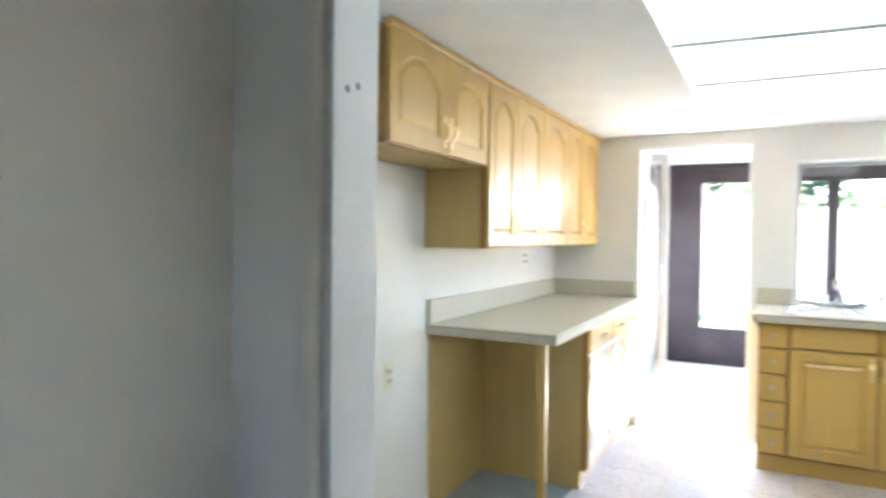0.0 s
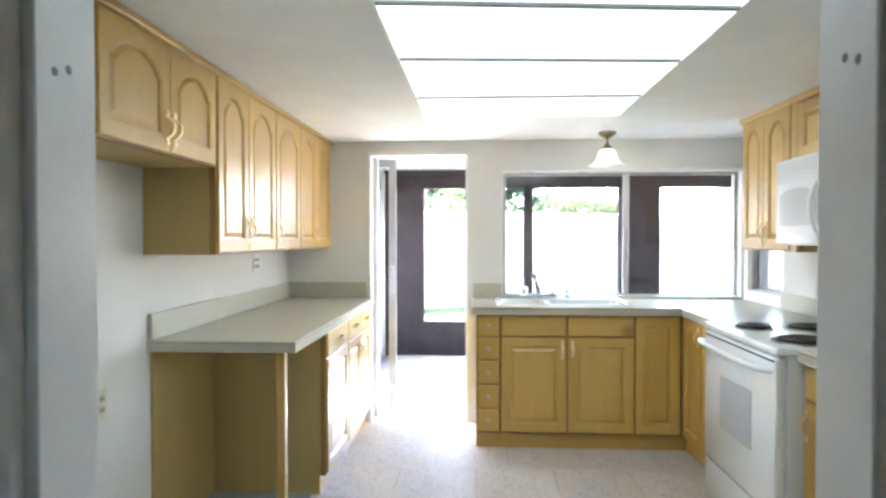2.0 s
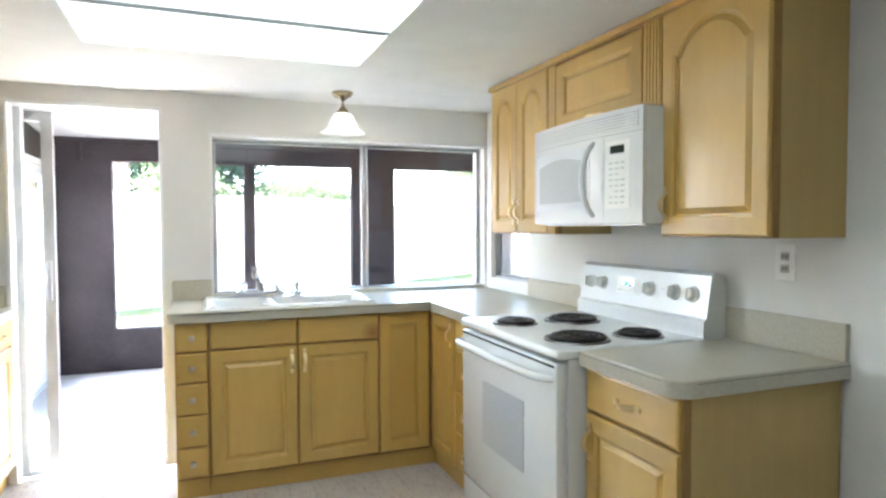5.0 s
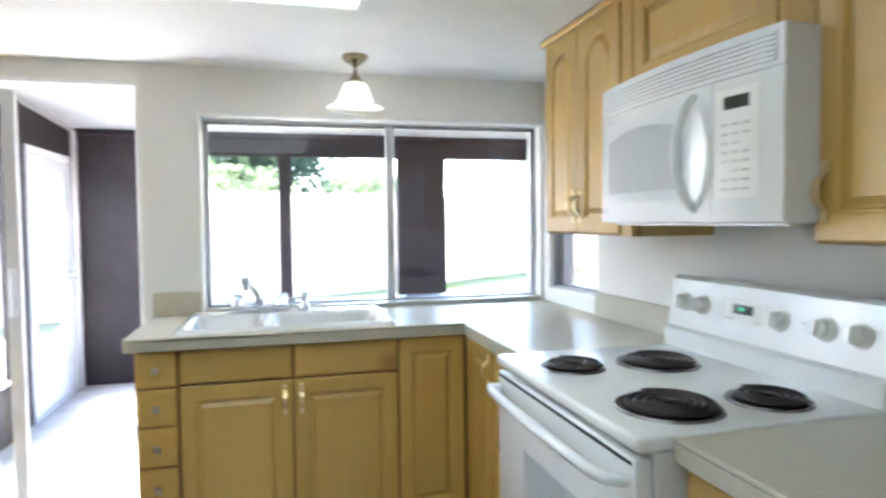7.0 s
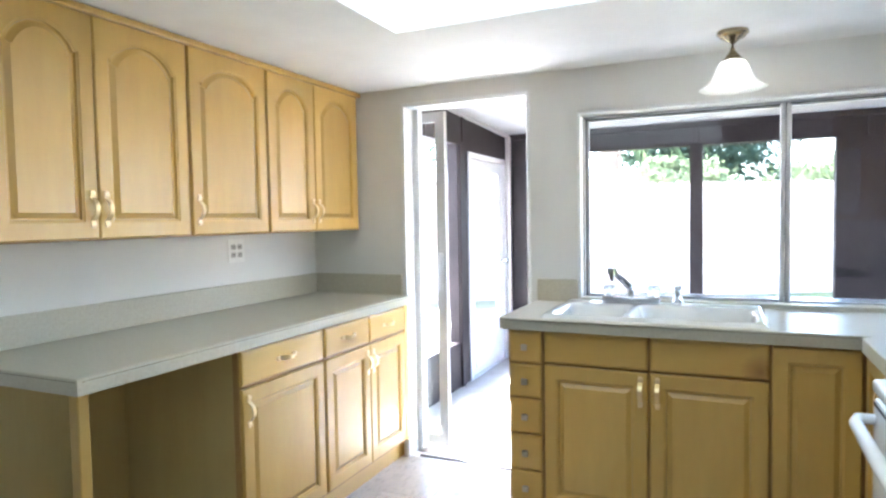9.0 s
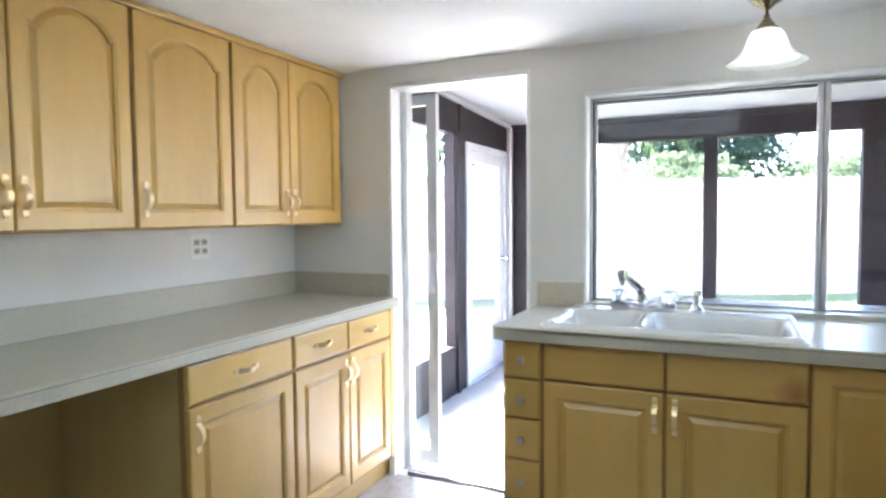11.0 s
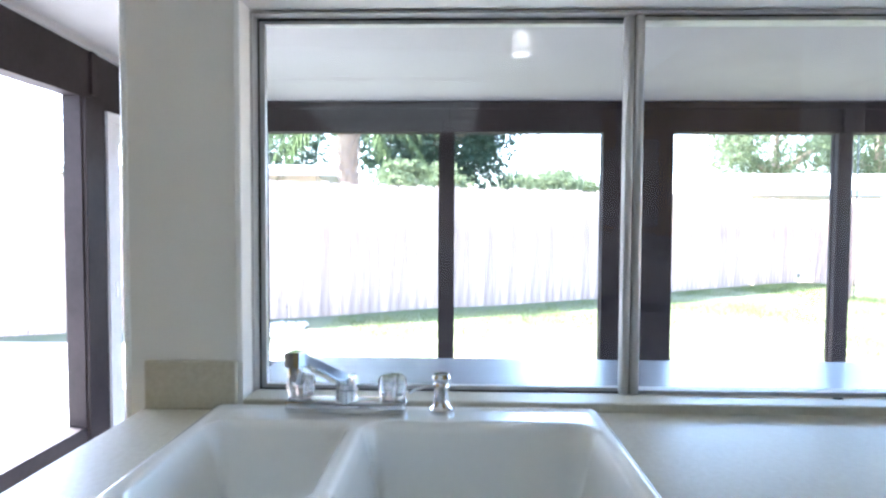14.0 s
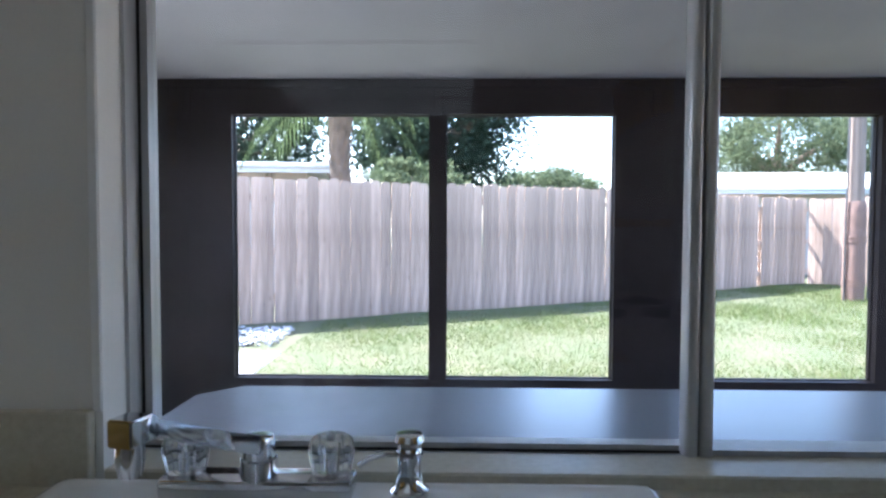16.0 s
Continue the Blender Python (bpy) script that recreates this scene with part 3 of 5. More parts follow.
# base cabinets along the left wall
FB = -0.615
e = left_unit("base_cabinet", 3.55, 0.53, 0, "maple base cabinet with one drawer and one door", G_BASE, FB)
carcass(e, 0.529, XL * -1 + FB - 0.002, 0, 0.862, 0.1)
drawer_front(e, 0.008, 0.726, 0.514, 0.13)
cabinet_door(e, 0.008, 0.112, 0.514, 0.602, 0, (0.03, 0.515, True))
e = left_unit("base_cabinet", 4.08, 0.807, 0, "maple base cabinet with two drawers and two doors", G_BASE, FB)
carcass(e, 0.806, XL * -1 + FB - 0.002, 0, 0.862, 0.1)
drawer_front(e, 0.008, 0.726, 0.372, 0.13)
drawer_front(e, 0.39, 0.726, 0.366, 0.13)
pair_doors(e, 0.006, 0.112, [0.381, 0.371], 0.602, 0, 0.515)
part("filler", boxed(0.765, 0.004, 0.1, 0.805, 0.021, 0.862), MAPLE_V, e)

# the open dishwasher bay
structure("bay_lining", boxed(XL, 2.93, 0, XL + 0.012, 3.549, 0.862), VENEER, "tan veneer lining of the open appliance bay", "panel")
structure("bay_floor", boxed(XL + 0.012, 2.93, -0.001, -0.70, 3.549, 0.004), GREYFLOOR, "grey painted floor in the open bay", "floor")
tagged(mesh_object("support_post", boxed(-0.695, 2.945, 0, -0.655, 2.982, 0.866, 0.003), MAPLE_V), "square maple post under the counter end", "post")


def slab(name, label, outlines, z0, z1, mat=LAMINATE):
    """A worktop from convex outlines that share edges."""
    bm, made, count = bmesh.new(), {}, {}

    def vert(p, z):
        key = (round(p[0], 4), round(p[1], 4), z)
        if key not in made:
            made[key] = bm.verts.new((p[0], p[1], z))
        return made[key]

    for o in outlines:
        bm.faces.new([vert(p, z1) for p in o])
        bm.faces.new([vert(p, z0) for p in reversed(o)])
        for a, b in zip(o, o[1:] + o[:1]):
            k = tuple(sorted((tuple(a), tuple(b))))
            count[k] = count.get(k, 0) + 1
    for (a, b), c in count.items():
        if c == 1:
            bm.faces.new([vert(a, z0), vert(b, z0), vert(b, z1), vert(a, z1)])
    bmesh.ops.recalc_face_normals(bm, faces=bm.faces)
    rim = [e2 for e2 in bm.edges if len(e2.link_faces) == 2 and abs(e2.verts[0].co.z - z1) < 1e-4 and abs(e2.verts[1].co.z - z1) < 1e-4 and e2.calc_face_angle(0) > 1.0]
    bmesh.ops.bevel(bm, geom=rim, offset=0.005, segments=3, affect="EDGES", profile=0.5)
    e2 = thing(name, pose(0, 0, 0), label, "worktop")
    part("slab", bm, mat, e2)
    return e2


ZT, ZU = 0.914, 0.866
top = slab("worktop", "grey-green speckled laminate worktop with backsplash, empty", [[(XL, 2.905), (-0.596, 2.905), (-0.596, YB), (XL, YB)]], ZU, ZT)
part("edge_seam", boxed(-0.598, 2.92, ZT - 0.0105, -0.5955, YB - 0.001, ZT - 0.0085), SEAM, top, "dark laminate edge line")
part("edge_seam", boxed(XL + 0.001, 2.9045, ZT - 0.0105, -0.605, 2.907, ZT - 0.0085), SEAM, top, "dark laminate edge line")
part("backsplash", boxed(XL, 2.91, ZT, XL + 0.02, YB, 1.028, 0.002), LAMINATE, top)
part("backsplash", boxed(XL + 0.02, YB - 0.02, ZT, -0.648, YB, 1.028, 0.002), LAMINATE, top)

# ---- the sink run ----
FS = 4.315


def sink_unit(name, x0, label):
    return thing(name, pose(x0, FS, 0), label, "cabinet", G_BASE)


e = sink_unit("base_cabinet", 0.16, "narrow maple stack of five small drawers with knobs")
carcass(e, 0.152, 0.53, 0, 0.862, 0.1)
for z0, z1 in ((0.112, 0.256), (0.262, 0.411), (0.419, 0.566), (0.574, 0.714), (0.722, 0.858)):
    drawer_front(e, 0.007, z0, 0.138, z1 - z0, "knob")
e = sink_unit("sink_cabinet", 0.313, "maple sink cabinet with two doors and false drawer fronts")
carcass(e, 0.846, 0.53, 0, 0.70, 0.1)
part("apron", boxed(0.0, 0.021, 0.70, 0.846, 0.03, 0.862), MAPLE_GAP_SHADE, e, "maple rail with gap shade in its colour")
drawer_front(e, 0.005, 0.728, 0.413, 0.130, None)
tagged(drawer_front(e, 0.428, 0.728, 0.413, 0.130, None, MAPLE_STAINED), "maple false front with a dark water stain")
cabinet_door(e, 0.005, 0.112, 0.413, 0.606, 0, (0.386, 0.53, True))
cabinet_door(e, 0.428, 0.112, 0.413, 0.606, 0, (0.027, 0.53, True))
e = sink_unit("corner_cabinet", 1.156, "maple corner cabinet with one narrow full-height door")
carcass(e, 0.30, 0.53, 0, 0.862, 0.1)
cabinet_door(e, 0.008, 0.112, 0.276, 0.744, 0)
part("toe_kick", boxed(0.3, 0.045, 0, 0.345, 0.06, 0.1), MAPLE_H, e)

# right run, facing the room
FR = 1.447


def right_unit(name, y1, z0, label, group, front):
    return thing(name, pose(front, y1, z0, 0, 0, -90), label, "cabinet", group)


e = right_unit("base_cabinet", 4.33, 0, "narrow maple base cabinet with one full-height door", G_BASE, FR)
carcass(e, 0.36, 0.60, 0, 0.862, 0.1)
cabinet_door(e, 0.03, 0.112, 0.32, 0.744, 0, (0.285, 0.66, True))
part("toe_kick", boxed(-0.047, 0.045, 0, 0.0, 0.06, 0.1), MAPLE_H, e)
e = right_unit("base_cabinet", 3.968, 0, "maple base cabinet with a stack of four drawers", G_BASE, FR)
carcass(e, 0.325, 0.60, 0, 0.862, 0.1)
for z0, z1 in ((0.112, 0.30), (0.306, 0.50), (0.506, 0.712), (0.718, 0.856)):
    drawer_front(e, 0.004, z0, 0.317, z1 - z0)
e = right_unit("base_cabinet", 2.838, 0, "maple end cabinet with one drawer and one door", G_BASE, FR)
carcass(e, 0.437, 0.60, 0, 0.862, 0.1)
drawer_front(e, 0.006, 0.722, 0.425, 0.135)
cabinet_door(e, 0.006, 0.112, 0.425, 0.6, 0, (0.03, 0.51, True))

SX0, SX1, SY0, SY1 = 0.304, 1.146, 4.348, 4.872          # the sink's cut-out
CF, CX = 4.283, 1.425
bx = 2.06
top = slab("worktop", "L-shaped grey-green speckled laminate worktop round the sink", [
    [(SX0, CF), (SX0, YB), (0.128, YB)] + [(0.153 - 0.025 * math.cos(math.pi / 2 * k / 6), CF + 0.025 - 0.025 * math.sin(math.pi / 2 * k / 6)) for k in range(7)],
    [(SX0, CF), (SX1, CF), (SX1, SY0), (SX0, SY0)],
    [(SX1, CF), (CX + 0.03, CF), (bx, CF), (bx, YB), (SX1, YB), (SX1, SY0)],
    [(CX, CF - 0.03), (CX, 3.642), (bx, 3.642), (bx, CF), (CX + 0.03, CF)],
], ZU, ZT)
part("edge_seam", boxed(0.16, CF - 0.0005, ZT - 0.0105, CX - 0.005, CF + 0.002, ZT - 0.0085), SEAM, top, "dark laminate edge line")
part("window_ledge", boxed(0.3525, YB - 0.003, ZU + 0.001, 2.039, 4.9725, 0.9345, 0.003), LAMINATE, top)
part("backsplash", boxed(0.134, YB - 0.02, ZT, 0.341, YB, 1.023, 0.002), LAMINATE, top)
part("backsplash", boxed(XR - 0.02, 3.642, ZT, XR, 4.30, 1.018, 0.002), LAMINATE, top)
top = slab("worktop", "short speckled laminate worktop with a rounded corner", [[(bx, 2.382), (bx, 2.838), (CX, 2.838)] + [(CX + 0.06 - 0.06 * math.cos(math.pi / 2 * k / 10), 2.442 - 0.06 * math.sin(math.pi / 2 * k / 10)) for k in range(11)]], ZU, ZT)
part("edge_seam", boxed(CX - 0.0005, 2.45, ZT - 0.0105, CX + 0.002, 2.837, ZT - 0.0085), SEAM, top, "dark laminate edge line")
part("edge_seam", boxed(CX + 0.065, 2.3815, ZT - 0.0105, XR - 0.001, 2.384, ZT - 0.0085), SEAM, top, "dark laminate edge line")
part("backsplash", boxed(XR - 0.02, 2.385, ZT, XR, 2.838, 1.028, 0.002), LAMINATE, top)

# the sink: a double bowl pressed from one sheet


def rounded(px, py, x0, x1, y0, y1, r):
    qx, qy = abs(px - (x0 + x1) / 2) - (x1 - x0) / 2 + r, abs(py - (y0 + y1) / 2) - (y1 - y0) / 2 + r
    return math.hypot(max(qx, 0), max(qy, 0)) + min(max(qx, qy), 0) - r


def smooth_step(a, b, v):
    t = min(1, max(0, (v - a) / (b - a)))
    return t * t * (3 - 2 * t)


sink = thing("kitchen_sink", pose(0, 0, ZT), "white enamelled double-bowl drop-in kitchen sink", "sink")
ox0, ox1, oy0, oy1 = SX0 - 0.014, SX1 + 0.014, SY0 - 0.014, SY1 + 0.012
nx, ny = 120, 78
bm = bmesh.new()
grid = []
for j in range(ny + 1):
    row = []
    for i in range(nx + 1):
        x, y = ox0 + (ox1 - ox0) * i / nx, oy0 + (oy1 - oy0) * j / ny
        edge = rounded(x, y, ox0, ox1, oy0, oy1, 0.035)
        z = 0.016 * smooth_step(0.0, -0.018, edge)
        z -= 0.004 * smooth_step(-0.018, -0.035, edge)
        for a, b, depth in ((ox0 + 0.045, ox0 + 0.325, 0.15), (ox0 + 0.365, ox1 - 0.045, 0.19)):
            d = rounded(x, y, a, b, oy0 + 0.045, oy1 - 0.125, 0.05)
            z -= depth * smooth_step(0.006, -0.055, d) ** 0.7
        row.append(bm.verts.new((x, y, z)))
    grid.append(row)
for j in range(ny):
    for i in range(nx):
        bm.faces.new([grid[j][i], grid[j][i + 1], grid[j + 1][i + 1], grid[j + 1][i]])
part("basin", bm, PORCELAIN, sink, smooth=True)
for dx in (ox0 + 0.185, (ox0 + 0.365 + ox1 - 0.045) / 2):
    dep = 0.136 if dx < 0.6 else 0.176
    part("drain", lathe(bmesh.new(), [(0.0, 0.004), (0.03, 0.004), (0.042, 0.006), (0.044, 0.0)], 20, (dx, 4.6, -dep)), CHROME, sink, "chrome drain")

faucet = thing("faucet", pose(0.6, 4.832, ZT + 0.012), "chrome two-handle kitchen faucet with clear acrylic knobs", "faucet")
part("base_plate", boxed(-0.131, -0.026, 0, 0.131, 0.026, 0.028, 0.006, 2), CHROME, faucet, smooth=30)
part("hub", lathe(bmesh.new(), [(0.026, 0.02), (0.025, 0.05), (0.022, 0.052), (0.022, 0.074), (0.02, 0.08), (0.0, 0.082)], 24), CHROME, faucet, smooth=40)
bm = bmesh.new()
ends = []
for px, py, pz, half, low, high in ((0.002, 0.012, 0.060, 0.013, 0.014, 0.014), (-0.042, -0.212, 0.160, 0.011, 0.010, 0.010), (-0.045, -0.226, 0.170, 0.014, 0.016, 0.011), (-0.052, -0.258, 0.172, 0.014, 0.018, 0.010)):
    ends.append([bm.verts.new((px + half * 0.98 * a, py - half * 0.2 * a, pz + c)) for a, c in ((-1, -low), (1, -low), (1, high), (-1, high))])
for a, b in zip(ends, ends[1:]):
    for k in range(4):
        bm.faces.new([a[k], a[(k + 1) % 4], b[(k + 1) % 4], b[k]])
bm.faces.new(ends[0][::-1])
bm.faces.new(ends[-1])
bmesh.ops.bevel(bm, geom=list(bm.edges), offset=0.002, segments=2, affect="EDGES")
part("spout", bm, CHROME, faucet, smooth=30)
part("aerator", lathe(bmesh.new(), [(0.0, 0.022), (0.013, 0.02), (0.014, 0.0), (0.011, -0.018), (0.0, -0.02)], 18, (-0.049, -0.243, 0.141)), CHROME, faucet, smooth=40)
for hx in (-0.1, 0.1):
    bm = bmesh.new()
    n, prof = 28, [(0.014, 0.0), (0.024, 0.004), (0.029, 0.03), (0.028, 0.045), (0.021, 0.053), (0.0, 0.054)]
    rings = [[bm.verts.new((hx + r * (1 + 0.09 * math.cos(k * math.pi) * (r > 0.015)) * math.cos(2 * math.pi * k / n), r * (1 + 0.09 * math.cos(k * math.pi) * (r > 0.015)) * math.sin(2 * math.pi * k / n), 0.028 + z)) for k in range(n)] for r, z in prof]
    for s, t in zip(rings, rings[1:]):
        for k in range(n):
            bm.faces.new([s[k], s[(k + 1) % n], t[(k + 1) % n], t[k]])
    bm.faces.new(rings[0][::-1])
    bmesh.ops.remove_doubles(bm, verts=bm.verts, dist=1e-6)
    kn = part("knob", bm, ACRYLIC, faucet, "clear fluted acrylic knob")
    part("stem", lathe(bmesh.new(), [(0.0, 0.024), (0.009, 0.024), (0.008, 0.06), (0.0, 0.06)], 12, (hx, 0, 0)), CHROME, kn)
soap = thing("soap_dispenser", pose(0.806, 4.835, ZT + 0.012), "chrome soap dispenser beside the faucet", "soap dispenser")
part("pump", lathe(bmesh.new(), [(0.0, 0.0), (0.026, 0.0), (0.027, 0.008), (0.019, 0.016), (0.016, 0.04), (0.019, 0.058), (0.015, 0.066), (0.021, 0.076), (0.018, 0.084), (0.0, 0.086)], 22), CHROME, soap, smooth=50)
part("nozzle", tube(bmesh.new(), [(0, 0, 0.056), (-0.03, -0.006, 0.058), (-0.055, -0.012, 0.053), (-0.068, -0.015, 0.044)], [0.005, 0.004, 0.0035, 0.0035], 8), CHROME, soap, smooth=50)

# ---- the range ----
RY0, RY1, RX = 2.842, 3.638, 1.36
W = RY1 - RY0
rng = thing("electric_range", pose(RX, RY1, 0, 0, 0, -90), "white freestanding electric coil range", "range")
part("body", boxed(0, 0.03, 0.03, W, 0.66, 0.885), ENAMEL, rng)
part("cooktop", boxed(-0.003, -0.015, 0.885, W + 0.003, 0.60, 0.918, 0.01, 3), ENAMEL, rng, smooth=35)
od = part("oven_door", boxed(0.008, -0.012, 0.235, W - 0.008, 0.028, 0.872, 0.008, 2), ENAMEL, rng, smooth=35)
part("window", boxed(0.225, -0.016, 0.435, W - 0.225, -0.011, 0.695, 0.002), OVENGLASS, od, "grey dotted oven window")
bm = bmesh.new()
hp = [(0.03, -0.014, 0.822), (0.045, -0.05, 0.825), (0.09, -0.062, 0.826), (W / 2, -0.066, 0.826), (W - 0.09, -0.062, 0.826), (W - 0.045, -0.05, 0.825), (W - 0.03, -0.014, 0.822)]
tube(bm, hp, [0.013, 0.014, 0.015, 0.016, 0.015, 0.014, 0.013], 10)
part("handle", bm, ENAMEL, od, "white bar handle", smooth=50)
part("vent_gap", boxed(0.02, -0.0135, 0.856, W - 0.02, -0.011, 0.864), RUBBER, od)
part("drawer", boxed(0.008, -0.008, 0.045, W - 0.008, 0.028, 0.225, 0.008, 2), ENAMEL, rng, smooth=35)
part("side_shadow_gap", boxed(0.01, 0.0, 0.226, W - 0.01, 0.02, 0.234), RUBBER, rng)
bm = bmesh.new()
prism(bm, [(0.585, 0.912), (0.69, 0.912), (0.69, 1.10), (0.672, 1.142), (0.64, 1.15), (0.622, 1.138), (0.598, 0.985), (0.585, 0.975)], 0, W)
for v in bm.verts:
    v.co = (v.co.z, v.co.x, v.co.y)
bmesh.ops.bevel(bm, geom=[ed for ed in bm.edges if ed.calc_face_angle(0) > 0.9], offset=0.006, segments=2, affect="EDGES")
bg = part("backguard", bm, ENAMEL, rng, "white control panel", smooth=35)
tilt = pose(0, 0, 0, -9, 0, 0)


def on_guard(x, z):
    f = (z - 0.985) / (1.138 - 0.985)
    return pose(x, 0.598 + 0.024 * f, z) @ tilt


for kx in (0.075, 0.165, 0.475, 0.62, 0.715):
    kb = bmesh.new()
    tube(kb, [(0, 0.002, 0), (0, -0.004, 0), (0, -0.008, 0), (0, -0.026, 0), (0, -0.029, 0)], [0.031, 0.031, 0.024, 0.021, 0.017], 20)
    box(kb, -0.004, -0.036, -0.020, 0.004, -0.02, 0.020, 0.002)
    part("knob", kb, PLASTIC_W, bg, "white range knob", smooth=40, m=on_guard(kx, 1.065))
part("control_plate", boxed(-0.08, -0.002, -0.035, 0.08, 0.003, 0.035, 0.001), PLASTIC_W, bg, m=on_guard(0.345, 1.065))
part("display", boxed(-0.035, -0.0035, -0.004, 0.045, 0.002, 0.022, 0.001), DISPLAY, bg, "dark clock display", m=on_guard(0.335, 1.065))
part("digits", boxed(-0.02, -0.005, 0.0045, 0.0, 0.0, 0.0155), GREEN_LED, bg, "green lit clock digits", m=on_guard(0.345, 1.065))
for bxk in (0.28, 0.30, 0.40, 0.555):
    part("marking", boxed(-0.008, -0.0026, -0.002, 0.008, 0.002, 0.002), OVENGLASS, bg, m=on_guard(bxk, 1.045 if bxk < 0.5 else 1.07))


def burner(x, y, r):
    b = part("burner", lathe(bmesh.new(), [(r * 0.2, 0.002), (r * 0.9, 0.003), (r * 1.05, 0.005), (r * 1.10, 0.007), (r * 1.14, 0.0)], 36, (0, 0, 0)), PAN, rng, "black coil burner over a dull steel drip pan", smooth=60, m=pose(x, y, 0.917))
    turns = 4.5 if r > 0.09 else 3.5
    n = int(turns * 30)
    pts = [((0.018 + (r - 0.018) * k / n) * math.cos(2 * math.pi * turns * k / n), (0.018 + (r - 0.018) * k / n) * math.sin(2 * math.pi * turns * k / n), 0.0125) for k in range(n + 1)]
    part("coil", tube(bmesh.new(), pts, 0.0068, 7), COIL, b, "black spiral heating coil", smooth=60)
    part("bowl", lathe(bmesh.new(), [(0.0, 0.0032), (r * 0.95, 0.0042)], 30), COIL, b, "dark pan under the coil")
    part("cap", lathe(bmesh.new(), [(0.0, 0.022), (0.017, 0.021), (0.018, 0.012), (0.0, 0.012)], 16), COIL, b)


burner(0.233, 0.13, 0.082)
burner(0.643, 0.16, 0.104)
burner(0.256, 0.388, 0.104)
burner(0.662, 0.408, 0.082)

# ---- wall cabinets and microwave on the right ----
FU = 1.755
e = right_unit("wall_cabinet", 4.187, 1.282, "maple wall cabinet with two narrow arched doors", G_UP, FU)
carcass(e, 0.649, XR - FU - 0.001, 0, 0.759)
pair_doors(e, 0.004, 0.006, [0.283, 0.295], 0.744, 0.06, 0.1)
part("filler", boxed(0.59, 0.004, 0, 0.649, 0.021, 0.759), MAPLE_V, e)
e = right_unit("wall_cabinet", 3.537, 1.725, "short maple wall cabinet above the microwave", G_UP, FU)
carcass(e, 0.685, XR - FU - 0.001, 0, 0.316)
cabinet_door(e, 0.008, 0.02, 0.575, 0.275, 0, (0.285, 0.008, False), 0.05, 0.055)
part("filler", boxed(0.59, 0.004, 0, 0.685, 0.021, 0.316), MAPLE_V, e)
for gx in (0.6, 0.617, 0.634, 0.651, 0.668):
    part("flute", boxed(gx, -0.001, 0.0, gx + 0.011, 0.005, 0.316, 0.003, 2), MAPLE_V, e)
e = right_unit("wall_cabinet", 2.851, 1.282, "tall maple wall cabinet with one wide arched door", G_UP, FU)
carcass(e, 0.446, XR - FU - 0.001, 0, 0.759)
cabinet_door(e, 0.006, 0.006, 0.434, 0.744, 0.09, (0.028, 0.1, True))
structure("crown_strip_right", boxed(1.738, 2.399, 2.032, 1.77, 4.193, ZC - 0.003, 0.004), MAPLE_H, "thin maple strip between wall cabinets and ceiling", "trim")

MY1, MY0 = 3.556, 2.832
MW, MH = MY1 - MY0, 0.40
mw = thing("microwave", pose(1.655, MY1, 1.325, 0, 0, -90), "white over-the-range microwave with curved handle", "microwave")
part("body", boxed(0, 0.03, 0.0, MW, XR - 1.657, MH, 0.006, 2), ENAMEL, mw, smooth=35)
bm = bmesh.new()
seg = 24
prof_mw = [(MW * k / seg, 0.03 - 0.045 * math.sin(math.pi * (0.06 + 0.88 * k / seg)) ** 0.6) for k in range(seg + 1)]
prism(bm, prof_mw + [(MW, 0.031), (0, 0.031)], 0.004, 0.315)
part("front", bm, ENAMEL, mw, "bowed white front", smooth=35)


def bow(x):
    return 0.03 - 0.045 * math.sin(math.pi * (0.06 + 0.88 * x / MW)) ** 0.6


bm = bmesh.new()
N = 20
lo = [bm.verts.new((0.06 + 0.375 * k / N, bow(0.06 + 0.375 * k / N) - 0.003, 0.085)) for k in range(N + 1)]
hi = [bm.verts.new((0.06 + 0.375 * k / N, bow(0.06 + 0.375 * k / N) - 0.003, 0.225 + 0.035 * math.sin(math.pi * (0.1 + 0.8 * k / N)))) for k in range(N + 1)]
for k in range(N):
    bm.faces.new([lo[k], lo[k + 1], hi[k + 1], hi[k]])
ex = bmesh.ops.extrude_face_region(bm, geom=list(bm.faces))
bmesh.ops.translate(bm, verts=[g for g in ex["geom"] if isinstance(g, bmesh.types.BMVert)], vec=(0, 0.004, 0))
part("window", bm, OVENGLASS, mw, "grey perforated door window")
bm = bmesh.new()
pts = [(0.478, bow(0.478) + 0.002 - 0.056 * math.sin(math.pi * k / 14) ** 0.7, 0.028 + 0.27 * k / 14) for k in range(15)]
tube(bm, pts, [0.008 + 0.004 * math.sin(math.pi * k / 14) for k in range(15)], 12)
part("handle", bm, ENAMEL, mw, "curved white handle", smooth=60)


def curved(x0, x1, z0, z1, proud):
    """A thin plate that follows the bowed front."""
    bm, n = bmesh.new(), 8
    rows = [[(x0 + (x1 - x0) * k / n, bow(x0 + (x1 - x0) * k / n) - proud, z) for k in range(n + 1)] for z in (z0, z1)]
    back = [[(x, y + proud + 0.004, z) for x, y, z in row] for row in rows]
    a, b, c, d = [[bm.verts.new(p) for p in row] for row in rows + back]
    for k in range(n):
        for s1, s2 in ((a, b), (d, c), (b, d), (c, a)):
            bm.faces.new([s1[k], s1[k + 1], s2[k + 1], s2[k]])
    bm.faces.new([a[0], b[0], d[0], c[0]])
    bm.faces.new([a[n], c[n], d[n], b[n]])
    return bm


